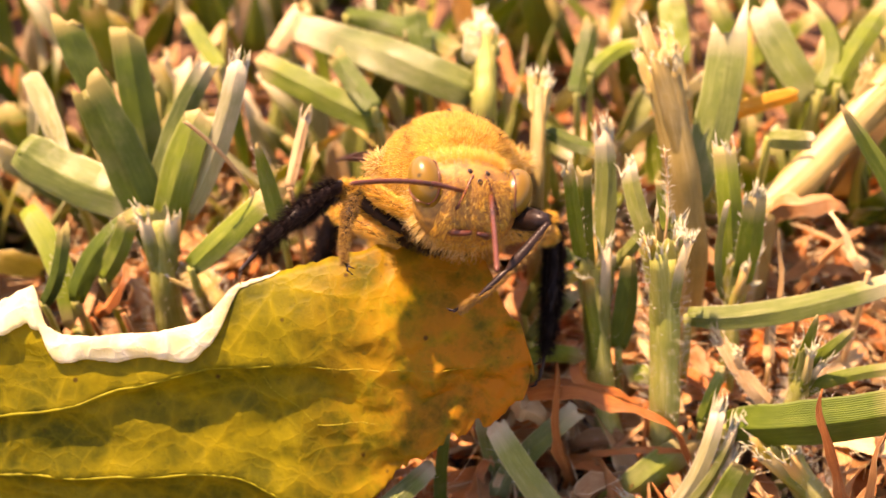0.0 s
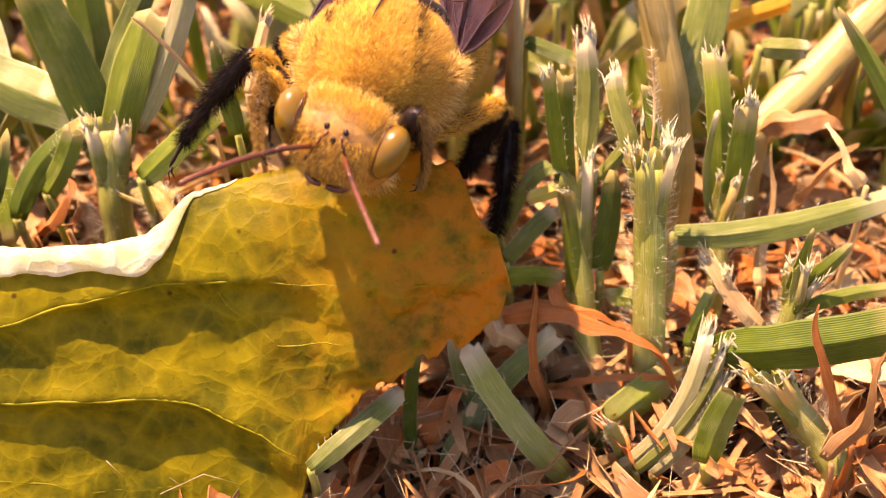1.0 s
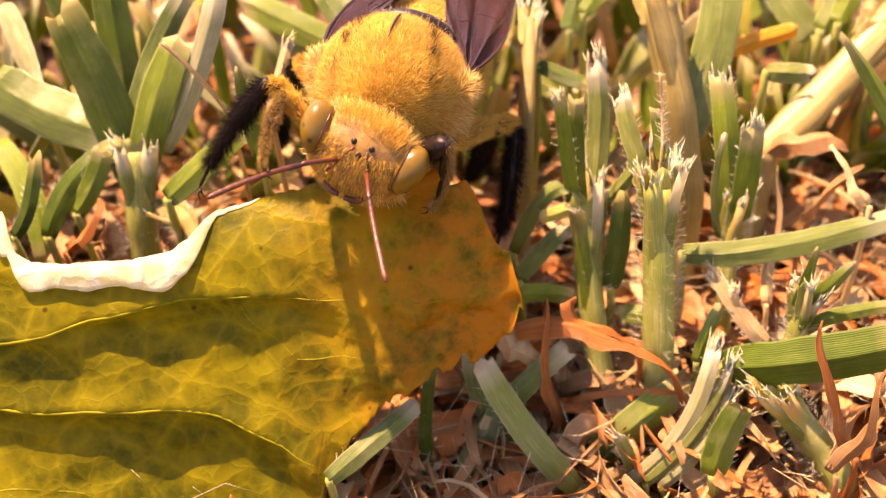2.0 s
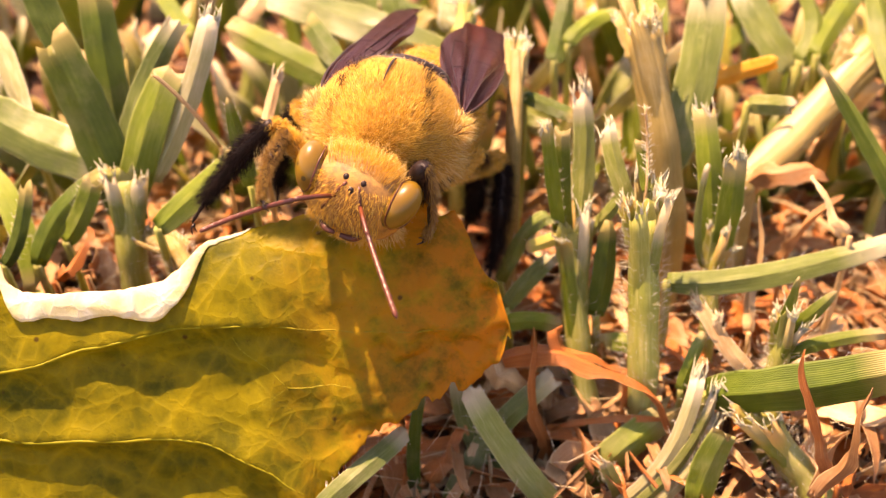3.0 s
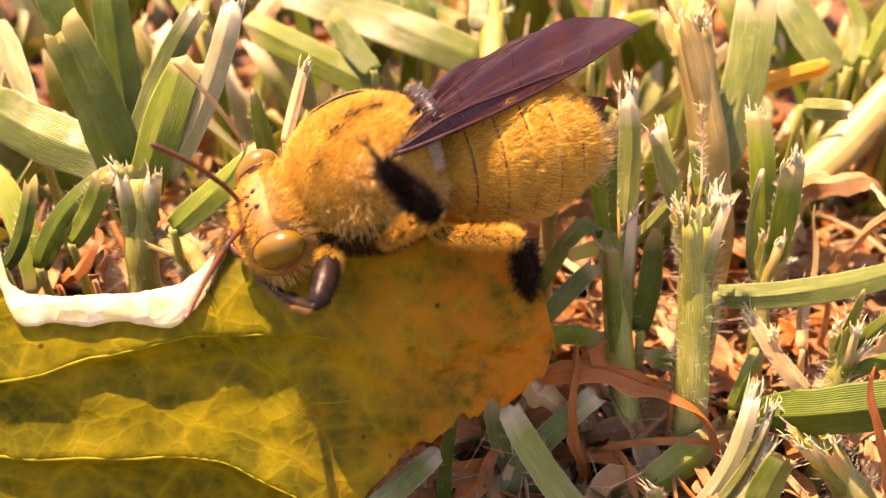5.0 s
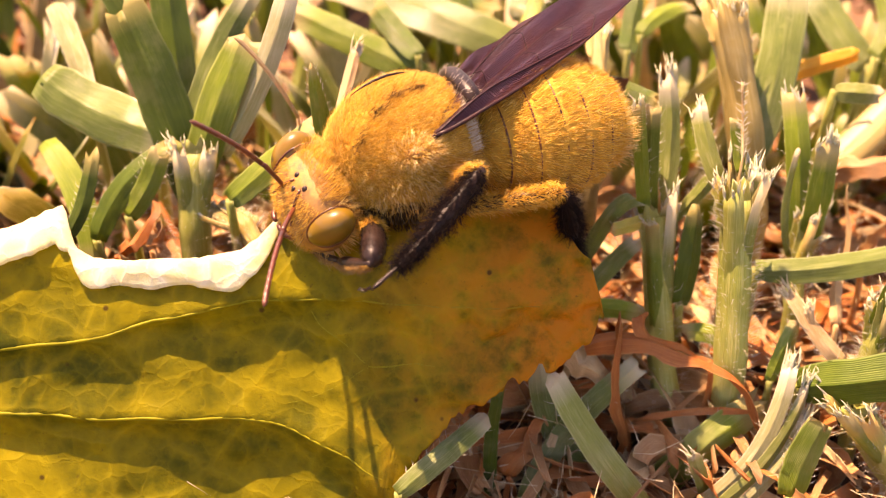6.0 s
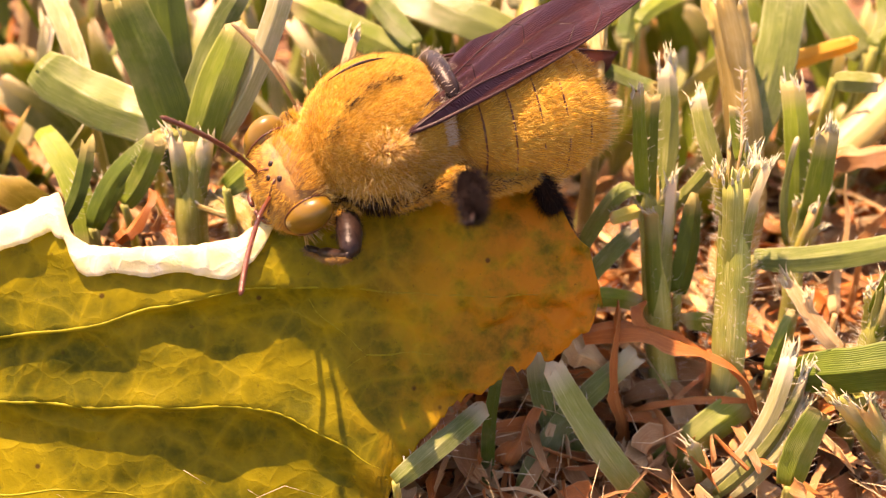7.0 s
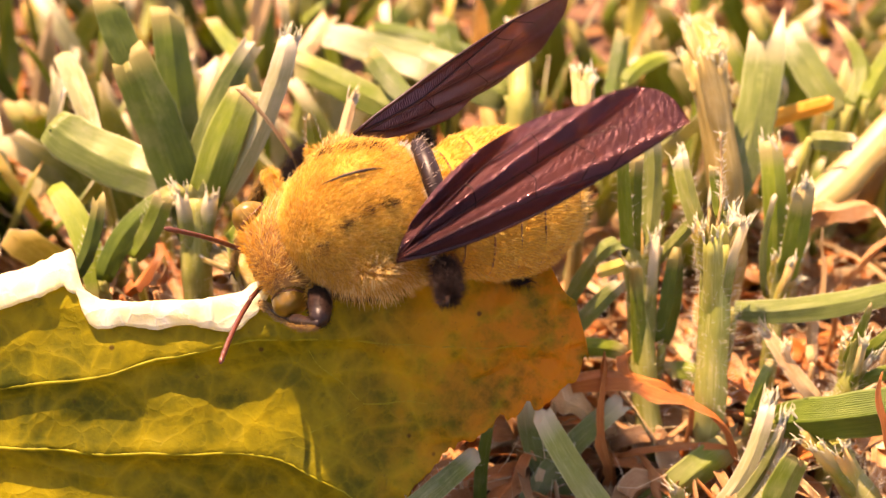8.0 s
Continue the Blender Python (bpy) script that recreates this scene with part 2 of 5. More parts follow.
def leaf_material(name, stops, glow, end, veins=0.42, specks=1.0, passing=1.0):
    """A yellowed leaf: blotched, with a branching net of soft veins, specks, and orange towards its end."""
    m, nodes, links, b = material(name, 0.5, 0.0, 0.15)
    ob = coords(nodes, links)
    big, mid, fine = noise_of(nodes, links, ob, 130, 5, 0.6), noise_of(nodes, links, ob, 480, 5, 0.65), noise_of(nodes, links, ob, 2400, 3)
    col = ramp(nodes, links, big, stops)
    col = mix(nodes, links, ramp(nodes, links, mid, [(0.45, (0, 0, 0)), (0.70, (0.65, 0.65, 0.65))]), col, stops[-1][1])
    col = mix(nodes, links, ramp(nodes, links, mid, [(0.30, (0.6, 0.6, 0.6)), (0.44, (0, 0, 0))]), col, tuple(c * k for c, k in zip(stops[0][1], (0.62, 0.70, 0.8))))
    bright = tuple(min(0.9, c * k) for c, k in zip(stops[-1][1], (1.45, 1.42, 1.9)))
    relief = mid
    for scale, warp_by, width, amount in ((230, 0.0030, 0.055, 0.8), (620, 0.0012, 0.075, 0.42)):
        net = nodes.new("ShaderNodeTexVoronoi")
        net.feature = "DISTANCE_TO_EDGE"
        net.inputs["Scale"].default_value = scale
        warp = nodes.new("ShaderNodeVectorMath")
        warp.operation = "MULTIPLY_ADD"
        warp.inputs[1].default_value = (warp_by, warp_by, warp_by)
        links.new(big if scale < 300 else mid, warp.inputs[0])
        links.new(ob, warp.inputs[2])
        links.new(warp.outputs[0], net.inputs["Vector"])
        k = amount * veins
        lines = ramp(nodes, links, net.outputs["Distance"], [(0.0, (k, k, k)), (width, (k * 0.35, k * 0.35, k * 0.35)), (width * 2.4, (0, 0, 0))])
        col = mix(nodes, links, lines, col, bright)
        add = nodes.new("ShaderNodeMath")
        add.operation = "ADD"
        links.new(relief, add.inputs[0])
        links.new(lines, add.inputs[1])
        relief = add.outputs[0]
    sep = nodes.new("ShaderNodeSeparateXYZ")
    links.new(ob, sep.inputs[0])
    mr = nodes.new("ShaderNodeMapRange")
    mr.inputs["From Min"].default_value, mr.inputs["From Max"].default_value = -0.0125, 0.003
    mr.inputs["To Max"].default_value = 0.9
    links.new(sep.outputs[0], mr.inputs[0])
    old = nodes.new("ShaderNodeMath")
    old.operation = "MULTIPLY"
    links.new(mr.outputs[0], old.inputs[0])
    links.new(ramp(nodes, links, mid, [(0.36, (0.15, 0.15, 0.15)), (0.56, (1, 1, 1))]), old.inputs[1])
    col = mix(nodes, links, old.outputs[0], col, end)
    k = 0.6 * specks
    col = mix(nodes, links, ramp(nodes, links, fine, [(0.66, (0, 0, 0)), (0.76, (k, k, k))]), col, (0.10, 0.055, 0.010))
    spot = nodes.new("ShaderNodeTexVoronoi")
    spot.inputs["Scale"].default_value = 330
    links.new(ob, spot.inputs["Vector"])
    k = 0.85 * specks
    col = mix(nodes, links, ramp(nodes, links, spot.outputs["Distance"], [(0.035, (k, k, k)), (0.075, (0, 0, 0))]), col, (0.07, 0.035, 0.008))
    links.new(col, b.inputs["Base Color"])
    nrm = bump(nodes, links, relief, b, 0.4, 0.0003)
    # what passes through is brighter and yellower than what the surface sends back
    gain = nodes.new("ShaderNodeVectorMath")
    gain.operation = "SCALE"
    gain.inputs["Scale"].default_value = passing
    links.new(mix(nodes, links, 1.0, col, glow, "MULTIPLY"), gain.inputs[0])
    held = nodes.new("ShaderNodeVectorMath")
    held.operation = "MINIMUM"
    held.inputs[1].default_value = (0.85, 0.8, 0.5)
    links.new(gain.outputs[0], held.inputs[0])
    see_through(m, nodes, links, b, held.outputs[0], 0.5, nrm)
    return m


leaf_skin = leaf_material("yellowed leaf", [(0.36, (0.070, 0.079, 0.004)), (0.5, (0.145, 0.132, 0.005)), (0.62, (0.28, 0.238, 0.008))], (1.0, 0.88, 0.3), (0.50, 0.20, 0.015), passing=2.0)
leaf_back = leaf_material("pale leaf edge", [(0.3, (0.62, 0.58, 0.28)), (0.7, (0.84, 0.79, 0.50))], (1.0, 0.95, 0.5), (0.6, 0.4, 0.1), 0.6, 0.8)
vein_skin = leaf_material("leaf vein", [(0.34, (0.26, 0.24, 0.012)), (0.5, (0.34, 0.31, 0.016)), (0.66, (0.40, 0.36, 0.025))], (1.0, 0.9, 0.4), (0.46, 0.20, 0.02), 0.0, 0.5, 1.3)


# ---- mesh helpers ----
rng = np.random.default_rng(7)


def mesh(name, verts, faces, mat, smooth=True, uvs=None):
    """A mesh from vertices in millimetres."""
    me = bpy.data.meshes.new(name)
    me.from_pydata((np.asarray(verts, float) * MM).tolist(), [], [tuple(f) for f in faces])
    if smooth:
        me.shade_smooth()
    me.materials.append(mat)
    if uvs is not None:
        lay = me.uv_layers.new(name="uv")
        idx = np.empty(len(me.loops), int)
        me.loops.foreach_get("vertex_index", idx)
        lay.data.foreach_set("uv", np.asarray(uvs, float)[idx].ravel())
    return me


def part(name, me, parent=None, label="", kind=""):
    me.name = name
    ob = new(name, me)
    ob.parent = parent
    return tagged(ob, label, kind=kind)


def thing(name, label, category, at_mm=(0, 0, 0), group=""):
    ob = new(name)
    ob.empty_display_size = 0.002
    ob.location = Vector(at_mm) * MM
    return tagged(ob, label, category, group)


def grid_faces(nu, nv, closed_u=False, start=0):
    f = []
    for j in range(nv - 1):
        for i in range(nu if closed_u else nu - 1):
            a, b = j * nu + i, j * nu + (i + 1) % nu
            f.append((start + a, start + b, start + b + nu, start + a + nu))
    return f


def bend(a, m, b, n):
    """Points of a smooth arc from a through m to b."""
    a, m, b = (np.array(p, float) for p in (a, m, b))
    c = 2 * m - (a + b) / 2
    s = np.linspace(0, 1, n)[:, None]
    return (1 - s) ** 2 * a + 2 * s * (1 - s) * c + s ** 2 * b


def frames_along(pts, side):
    t = np.gradient(pts, axis=0)
    t /= np.linalg.norm(t, axis=1, keepdims=True) + 1e-9
    u = np.asarray(side, float)[None] - t * (t @ np.asarray(side, float))[:, None]
    u /= np.linalg.norm(u, axis=1, keepdims=True) + 1e-9
    return t, u, np.cross(t, u)


def tube_data(pts, radii, sides=8, start=0, flat=1.0):
    pts = np.asarray(pts, float)
    t0 = pts[-1] - pts[0]
    side = (0, 0, 1) if abs(t0[2]) < 0.8 * np.linalg.norm(t0) else (0.9, 0.3, 0)
    _, u, w = frames_along(pts, side)
    ang = np.linspace(0, 2 * np.pi, sides, endpoint=False)
    r = np.broadcast_to(np.asarray(radii, float), (len(pts),))
    v = pts[:, None] + r[:, None, None] * (np.cos(ang)[None, :, None] * u[:, None] * flat + np.sin(ang)[None, :, None] * w[:, None])
    f = grid_faces(sides, len(pts), True, start)
    f += [tuple(start + k for k in reversed(range(sides))), tuple(start + (len(pts) - 1) * sides + k for k in range(sides))]
    uv = np.stack(np.meshgrid(np.abs(np.linspace(-1, 1, sides)), np.linspace(0, 1, len(pts))), -1).reshape(-1, 2)
    return v.reshape(-1, 3), f, uv


def tube(name, pts, radii, mat, sides=8, flat=1.0):
    v, f, uv = tube_data(pts, radii, sides, 0, flat)
    return mesh(name, v, f, mat, True, uv)


def tubes(name, many, mat, sides=5):
    """Several tubes in one mesh: (points, radii) each."""
    vs, fs, n = [], [], 0
    for pts, radii in many:
        v, f, _ = tube_data(pts, radii, sides, n)
        vs.append(v), fs.extend(f)
        n += len(v)
    return mesh(name, np.concatenate(vs), fs, mat)


def hairs(name, roots, dirs, length, radius, mat, curl=0.25, r=rng):
    """Tapered three-sided hairs with a bend, from roots along dirs."""
    n = len(roots)
    dirs = dirs / (np.linalg.norm(dirs, axis=1, keepdims=True) + 1e-9)
    length = np.broadcast_to(np.asarray(length, float), (n,)) * r.uniform(0.6, 1.2, n)
    aside = np.cross(dirs, r.normal(size=(n, 3)))
    aside /= np.linalg.norm(aside, axis=1, keepdims=True) + 1e-9
    b = np.cross(dirs, aside)
    mid = roots + dirs * (length * 0.55)[:, None]
    tip = roots + dirs * length[:, None] + aside * (length * curl * r.normal(size=n))[:, None]
    v = np.zeros((n, 7, 3))
    for k in range(3):
        a = 2 * np.pi * k / 3
        off = (np.cos(a) * aside + np.sin(a) * b) * radius
        v[:, k], v[:, 3 + k] = roots + off, mid + off * 0.75
    v[:, 6] = tip
    one = [(0, 1, 4, 3), (1, 2, 5, 4), (2, 0, 3, 5), (3, 4, 6), (4, 5, 6), (5, 3, 6)]
    f = [tuple(7 * i + k for k in face) for i in range(n) for face in one]
    return mesh(name, v.reshape(-1, 3), f, mat)


def ball_data(c, r, nu=28, nv=18, lump=0.0, seed=0.0, power=1.0):
    th = np.linspace(0.02, np.pi - 0.02, nv)
    ph = np.linspace(0, 2 * np.pi, nu, endpoint=False)
    d = np.stack([np.sin(th)[:, None] * np.cos(ph)[None], np.sin(th)[:, None] * np.sin(ph)[None], np.repeat(np.cos(th)[:, None], nu, 1)], -1).reshape(-1, 3)
    k = np.ones(len(d))
    if lump:
        k += lump * np.array([noise.noise(Vector(p * 2.3 + seed)) for p in d])
    v = np.asarray(c) + d * np.asarray(r) * k[:, None]
    f = grid_faces(nu, nv, True)
    f += [tuple(reversed(range(nu))), tuple((nv - 1) * nu + i for i in range(nu))]
    return v, [tuple(reversed(q)) for q in f]


def ball(name, c, r, mat, **kw):
    v, f = ball_data(c, r, **kw)
    return mesh(name, v, f, mat)


def on_ball(n, c, r, keep=None, seed=1):
    """Random roots on an ellipsoid and their normals."""
    q = np.random.default_rng(seed)
    d = q.normal(size=(n, 3))
    d /= np.linalg.norm(d, axis=1, keepdims=True)
    p = np.asarray(c) + d * np.asarray(r)
    nn = d / np.asarray(r)
    nn /= np.linalg.norm(nn, axis=1, keepdims=True)
    if keep is not None:
        m = keep(p)
        p, nn = p[m], nn[m]
    return p, nn


def around(pts, radii, n, seed=1, lo=0.0, hi=1.0):
    """Random roots on a tube and their normals."""
    q = np.random.default_rng(seed)
    pts = np.asarray(pts, float)
    t, u, w = frames_along(pts, (0, 0, 1) if abs((pts[-1] - pts[0])[2]) < 0.8 * np.linalg.norm(pts[-1] - pts[0]) else (0.9, 0.3, 0))
    s = q.uniform(lo, hi, n) * (len(pts) - 1)
    i = np.minimum(s.astype(int), len(pts) - 2)
    k = (s - i)[:, None]
    a = q.uniform(0, 2 * np.pi, n)[:, None]
    rr = np.broadcast_to(np.asarray(radii, float), (len(pts),))
    r_ = (rr[i] * (1 - k[:, 0]) + rr[i + 1] * k[:, 0])[:, None]
    nn = np.cos(a) * u[i] + np.sin(a) * w[i]
    return pts[i] * (1 - k) + pts[i + 1] * k + nn * r_, nn, t[i]


# ---- ground ----
def ground_z(x, y):
    """Height of the soil, in millimetres."""
    dip = -1.6 * (1 - math.tanh((y + 1.5) / 2.8))
    near = max(0.0, 1 - (abs(x) + abs(y)) / 600)
    return dip * near - 0.3 + 1.1 * near * noise.noise(Vector((x * 0.11, y * 0.11, 3.0))) + 0.5 * near * noise.noise(Vector((x * 0.5, y * 0.5, 9.0)))


def build_ground():
    k = np.linspace(-1, 1, 181)
    ax = 1200 * np.sinh(k * 6.2) / math.sinh(6.2)
    v = [(x, y + 20, ground_z(x, y + 20)) for y in ax for x in ax]
    me = mesh("ground", v, grid_faces(181, 181), soil)
    tagged(part("ground", me), "bare brown soil under a mown lawn", "ground", kind="structure")


build_ground()


# ---- grass ----
def ribbon(pts, width, fold=0.35, taper=False, twist=0.0, thick=0.06, side=None, ragged=0.0, roll=0.0):
    """A closed strip with a folded cross-section: vertices, faces and UVs."""
    pts = np.asarray(pts, float)
    n = len(pts)
    t0 = pts[-1] - pts[0]
    if side is None:
        side = np.cross(t0, (0.1, -0.75, 0.62))
    t, u, w = frames_along(pts, side)
    s = np.linspace(0, 1, n)
    half = width / 2 * np.interp(s, [0, 0.12, 0.5, 0.85, 1], [0.72, 0.92, 1, 0.94, 0.86])
    if taper:
        half = width / 2 * np.sqrt(np.clip(1 - s ** 2.2, 0.004, 1)) * np.interp(s, [0, 0.2], [0.8, 1])
    if ragged:
        half = half * (1 + ragged * np.array([noise.noise(Vector((q * 9, width * 7, pts[0][0]))) for q in s]))
    a = twist * s
    u, w = np.cos(a)[:, None] * u + np.sin(a)[:, None] * w, -np.sin(a)[:, None] * u + np.cos(a)[:, None] * w
    across = np.array([-1, -0.9, -0.45, -0.07, 0.0, 0.07, 0.45, 0.9, 1.0])
    if roll:
        ang = across * roll
        cx, cz = np.sin(ang) / roll, (1 - np.cos(ang)) / roll
    else:
        cx, cz = across, fold * (np.abs(across) - 0.12 * across ** 2)
    up = pts[:, None] + half[:, None, None] * (cx[None, :, None] * u[:, None] + cz[None, :, None] * w[:, None])
    wob = np.array([[noise.noise(Vector((q * 5 + pts[0][0], c * 1.3, width + pts[0][2]))) + 0.5 * noise.noise(Vector((q * 13 + pts[0][1], c * 2.1, width))) for c in across] for q in s])
    up = up + (0.07 * width * wob)[:, :, None] * w[:, None]
    if not taper:
        cut = np.array([noise.noise(Vector((c * 1.2, pts[0][0] * 3.1, pts[-1][2]))) for c in across]) * 0.7 * width
        up[-1] += cut[:, None] * t[-1]
    low = up - thick * w[:, None] * (1 - 0.6 * np.abs(across))[None, :, None]
    m = len(across)
    v = np.concatenate([up.reshape(-1, 3), low.reshape(-1, 3)])
    f = grid_faces(m, n) + [tuple(reversed(q)) for q in grid_faces(m, n, False, m * n)]
    o = m * n
    for j in range(n - 1):
        f += [(j * m, (j + 1) * m, o + (j + 1) * m, o + j * m), (j * m + m - 1, o + j * m + m - 1, o + (j + 1) * m + m - 1, (j + 1) * m + m - 1)]
    for i in range(m - 1):
        e = (n - 1) * m + i
        f += [(i, o + i, o + i + 1, i + 1), (e, e + 1, o + e + 1, o + e)]
    uv = np.stack(np.meshgrid((across + 1) / 2, s), -1).reshape(-1, 2)
    return v, f, np.concatenate([uv, uv]), up[-1], t[-1], w[-1]


SHOOT = {"root": None, "top": None}
count = {"n": 0}
LOOK = {}
for mat_, words in ((green, "fresh green"), (dark_green, "deep green"), (pale, "pale green"), (silver, "grey-green"), (yellowing, "yellowing"), (bleached, "sun-bleached"),
                    (straw, "straw-coloured dry"), (rust, "rust-brown withered"), (rust_pale, "tan withered"), (yellow_dry, "orange-yellow dry")):
    LOOK[mat_.name] = words


def stem(a, m, b, width, mat=None, hairy=False, top=0.82):
    """A new shoot: a fleshy sheath with a ridge and, where it is hairy, pale hairs."""
    dry = mat is dry_sheath
    label = "dry straw-brown grass shoot rising from the soil" if dry else ("pale green hairy grass shoot with torn top" if hairy else "pale green mown grass shoot with cut blades")
    root = thing("grass_shoot", label, "grass", (0, 0, 0), "grass shoots")
    pts = bend(a, m, b, 12)
    g = ground_z(a[0], a[1])
    if a[2] > g + 0.5:
        foot = np.array((a[0] * 1.01, a[1] - 0.12 * (a[2] - g), g - 0.6))
        pts = np.concatenate([[foot + (pts[0] - foot) * k for k in (0, 0.35, 0.7)], pts])
    s = np.linspace(0, 1, len(pts))
    rad = width / 2 * np.interp(s, [0, 0.25, 0.75, 1], [0.86, 1.0, 0.92, top * 0.8])
    rad = rad * (1 + 0.05 * np.sin(s * 19 + width))
    part("stem", tube("stem", pts, rad, mat or stem_green, 14, 0.72), root)
    sheath, f, uv, *_ = ribbon(pts[3:], width * 1.06, fold=0, roll=2.0, thick=0.08, side=np.cross(pts[-1] - pts[0], (0.5, -0.7, 0.5)))
    part("sheath", mesh("sheath", sheath, f, mat or stem_green, True, uv), root)
    d = pts[-1] - pts[-2]
    d /= np.linalg.norm(d)
    for k in range(4):
        q = np.random.default_rng(int(abs(b[0]) * 53) + k)
        lo = int(q.integers(2, 6))
        ang = -1.9 + 1.25 * k + q.uniform(-0.3, 0.3)
        out = np.array((math.cos(ang), math.sin(ang) - 0.35, 0)) * width * 0.32
        line = pts[lo:] + out * np.linspace(0.6, 1.25, len(pts) - lo)[:, None] ** 2
        line = np.concatenate([line, [line[-1] + d * q.uniform(0.5, 2.4) + out * q.uniform(0.1, 0.8)]])
        v, f, uv, row, al, _ = ribbon(line, width * q.uniform(0.45, 0.75), 0, roll=1.3, twist=q.normal(0, 0.35), thick=0.05, side=np.cross(d, out), ragged=0.22)
        part("sheath", mesh("sheath", v, f, mat or (stem_green, green, pale, yellowing)[int(q.integers(4))], True, uv), root)
        frayed(row, al, width * 0.6, 14, bleached, root)
    for k in range(5):
        q = np.random.default_rng(int(abs(b[0]) * 37) + k)
        ang = 1.3 * k + q.uniform(0, 1)
        out = np.array((math.cos(ang), math.sin(ang), 0.1)) * width * 0.26
        base = pts[-2] + out
        end = base + d * q.uniform(1.1, 2.6) + out * q.uniform(0.2, 1.1)
        v, f, uv, row, al, _ = ribbon(bend(base - d * 1.2, base + d * 0.4, end, 8), width * q.uniform(0.35, 0.7), 0.3, False, 0.3, ragged=0.3)
        part("sheath_tip", mesh("sheath_tip", v, f, mat or (stem_green, pale, yellowing)[k % 3], True, uv), root)
        if k % 2 == 0:
            frayed(row, al, width, 10, bleached, root)
    if b[1] < 14:
        p, nn, t = around(pts, rad, 520 if hairy else 240, 5, 0.2, 1.0)
        part("hairs", hairs("hairs", p, nn + 0.5 * t + 0.3 * rng.normal(size=p.shape), 0.9, 0.012, plant_hair), root, "fine whitish hairs", "stuff")
    SHOOT["root"], SHOOT["top"] = root, np.array(b, float)
    return root


def frayed(a, along, w, n, mat, parent):
    """Torn fibres at a mown end."""
    q = np.random.default_rng(int(abs(a[0][0] * 91)) + 3)
    k = q.uniform(0, len(a) - 1.001, n)
    i = k.astype(int)
    roots = a[i] + (a[i + 1] - a[i]) * (k - i)[:, None] - along * 0.15
    part("frayed_tip", hairs("frayed_tip", roots, along + 0.16 * q.normal(size=(n, 3)), q.uniform(0.25, 0.9, n) * (1 + 0.35 * min(n, 34) / 12), 0.075, mat, 0.16, q), parent, "torn whitish fibres")


def blade(a, m, b, width, mat=None, fray=0, fold=0.35, taper=False):
    """A grass blade from its base a through m to its cut or pointed end b."""
    mat = mat or green
    count["n"] += 1
    own = SHOOT["root"] is None or np.linalg.norm(np.array(a) - SHOOT["top"]) > 4.0
    words = LOOK[mat.name]
    end = "with pointed tip" if taper else ("with frayed mown end" if fray else "with square mown end")
    root = thing("grass_sprig", f"{words} grass blade {end}", "grass", (0, 0, 0), "grass blades") if own else SHOOT["root"]
    pts = bend(a, m, b, 14)
    tw = 0.5 * math.sin(count["n"] * 2.4)
    v, f, uv, end_row, along, _ = ribbon(pts, width, fold, taper, tw, ragged=0.07)
    part("leaf_blade", mesh("leaf_blade", v, f, mat, True, uv), root, "" if own else f"{words} blade")
    if fray:
        frayed(end_row, along, width, 7 + 9 * fray, bleached if mat is not straw else straw, root)
    if a[1] < 9 and width > 0.9:
        q = np.random.default_rng(count["n"])
        rim = v.reshape(2, len(pts), 9, 3)[0]
        k = q.integers(2, len(pts) - 1, 46)
        e = q.integers(0, 2, 46) * 8
        out = rim[k, e] - pts[k]
        part("edge_hairs", hairs("edge_hairs", rim[k, e], out + 0.5 * width * along + 0.3 * q.normal(size=out.shape), q.uniform(0.2, 0.7, 46), 0.011, plant_hair, 0.2, q), root, "", "stuff")
    low, high = (np.array(a), np.array(b)) if a[2] <= b[2] + 2 else (np.array(b), np.array(a))
    g = ground_z(low[0], low[1])
    if own and low[2] > g + 1.0:
        foot = np.array((low[0] + 0.4 * math.sin(count["n"]), low[1] + 0.10 * (low[2] - g), g - 0.5))
        stalk = bend(foot, (foot + low) / 2 + (0.3, 0.2, 0), low, 8)
        part("stalk", tube("stalk", stalk, np.linspace(0.62, 0.42, 8) * min(1.0, 0.35 + width * 0.28), stem_green if mat not in (straw,) else straw, 8, 0.8), root)
    return root


def curl(a, m, b, width, mat=None):
    """A withered blade, rolled and twisted, that rests on the litter."""
    count["n"] += 1
    mat = mat or rust
    root = thing("withered_grass", f"{LOOK[mat.name]} grass blade, curled and brittle", "dead grass", (0, 0, 0), "withered blades")
    pts = bend(a, m, b, 18)
    s = np.linspace(0, 1, 18)
    pts = pts + 0.22 * np.stack([np.sin(s * 9 + count["n"]), np.cos(s * 7), np.sin(s * 11)], 1) * min(1.0, width)
    v, f, uv, *_ = ribbon(pts, width * 0.95, 0.8, True, 2.6 * math.sin(count["n"] * 1.7), 0.03, ragged=0.5)
    part("leaf_blade", mesh("leaf_blade", v, f, mat, True, uv), root)
    low = np.array(a) if a[2] <= b[2] else np.array(b)
    g = ground_z(low[0], low[1])
    if low[2] > g + 1.0:
        foot = np.array((low[0] + 0.5 * math.cos(count["n"]), low[1] + 0.5, g - 0.4))
        part("stalk", tube("stalk", bend(foot, (foot + low) / 2 + (0.4, 0, 0), low, 6), np.linspace(0.3, 0.2, 6), mat, 6), root)
    return root


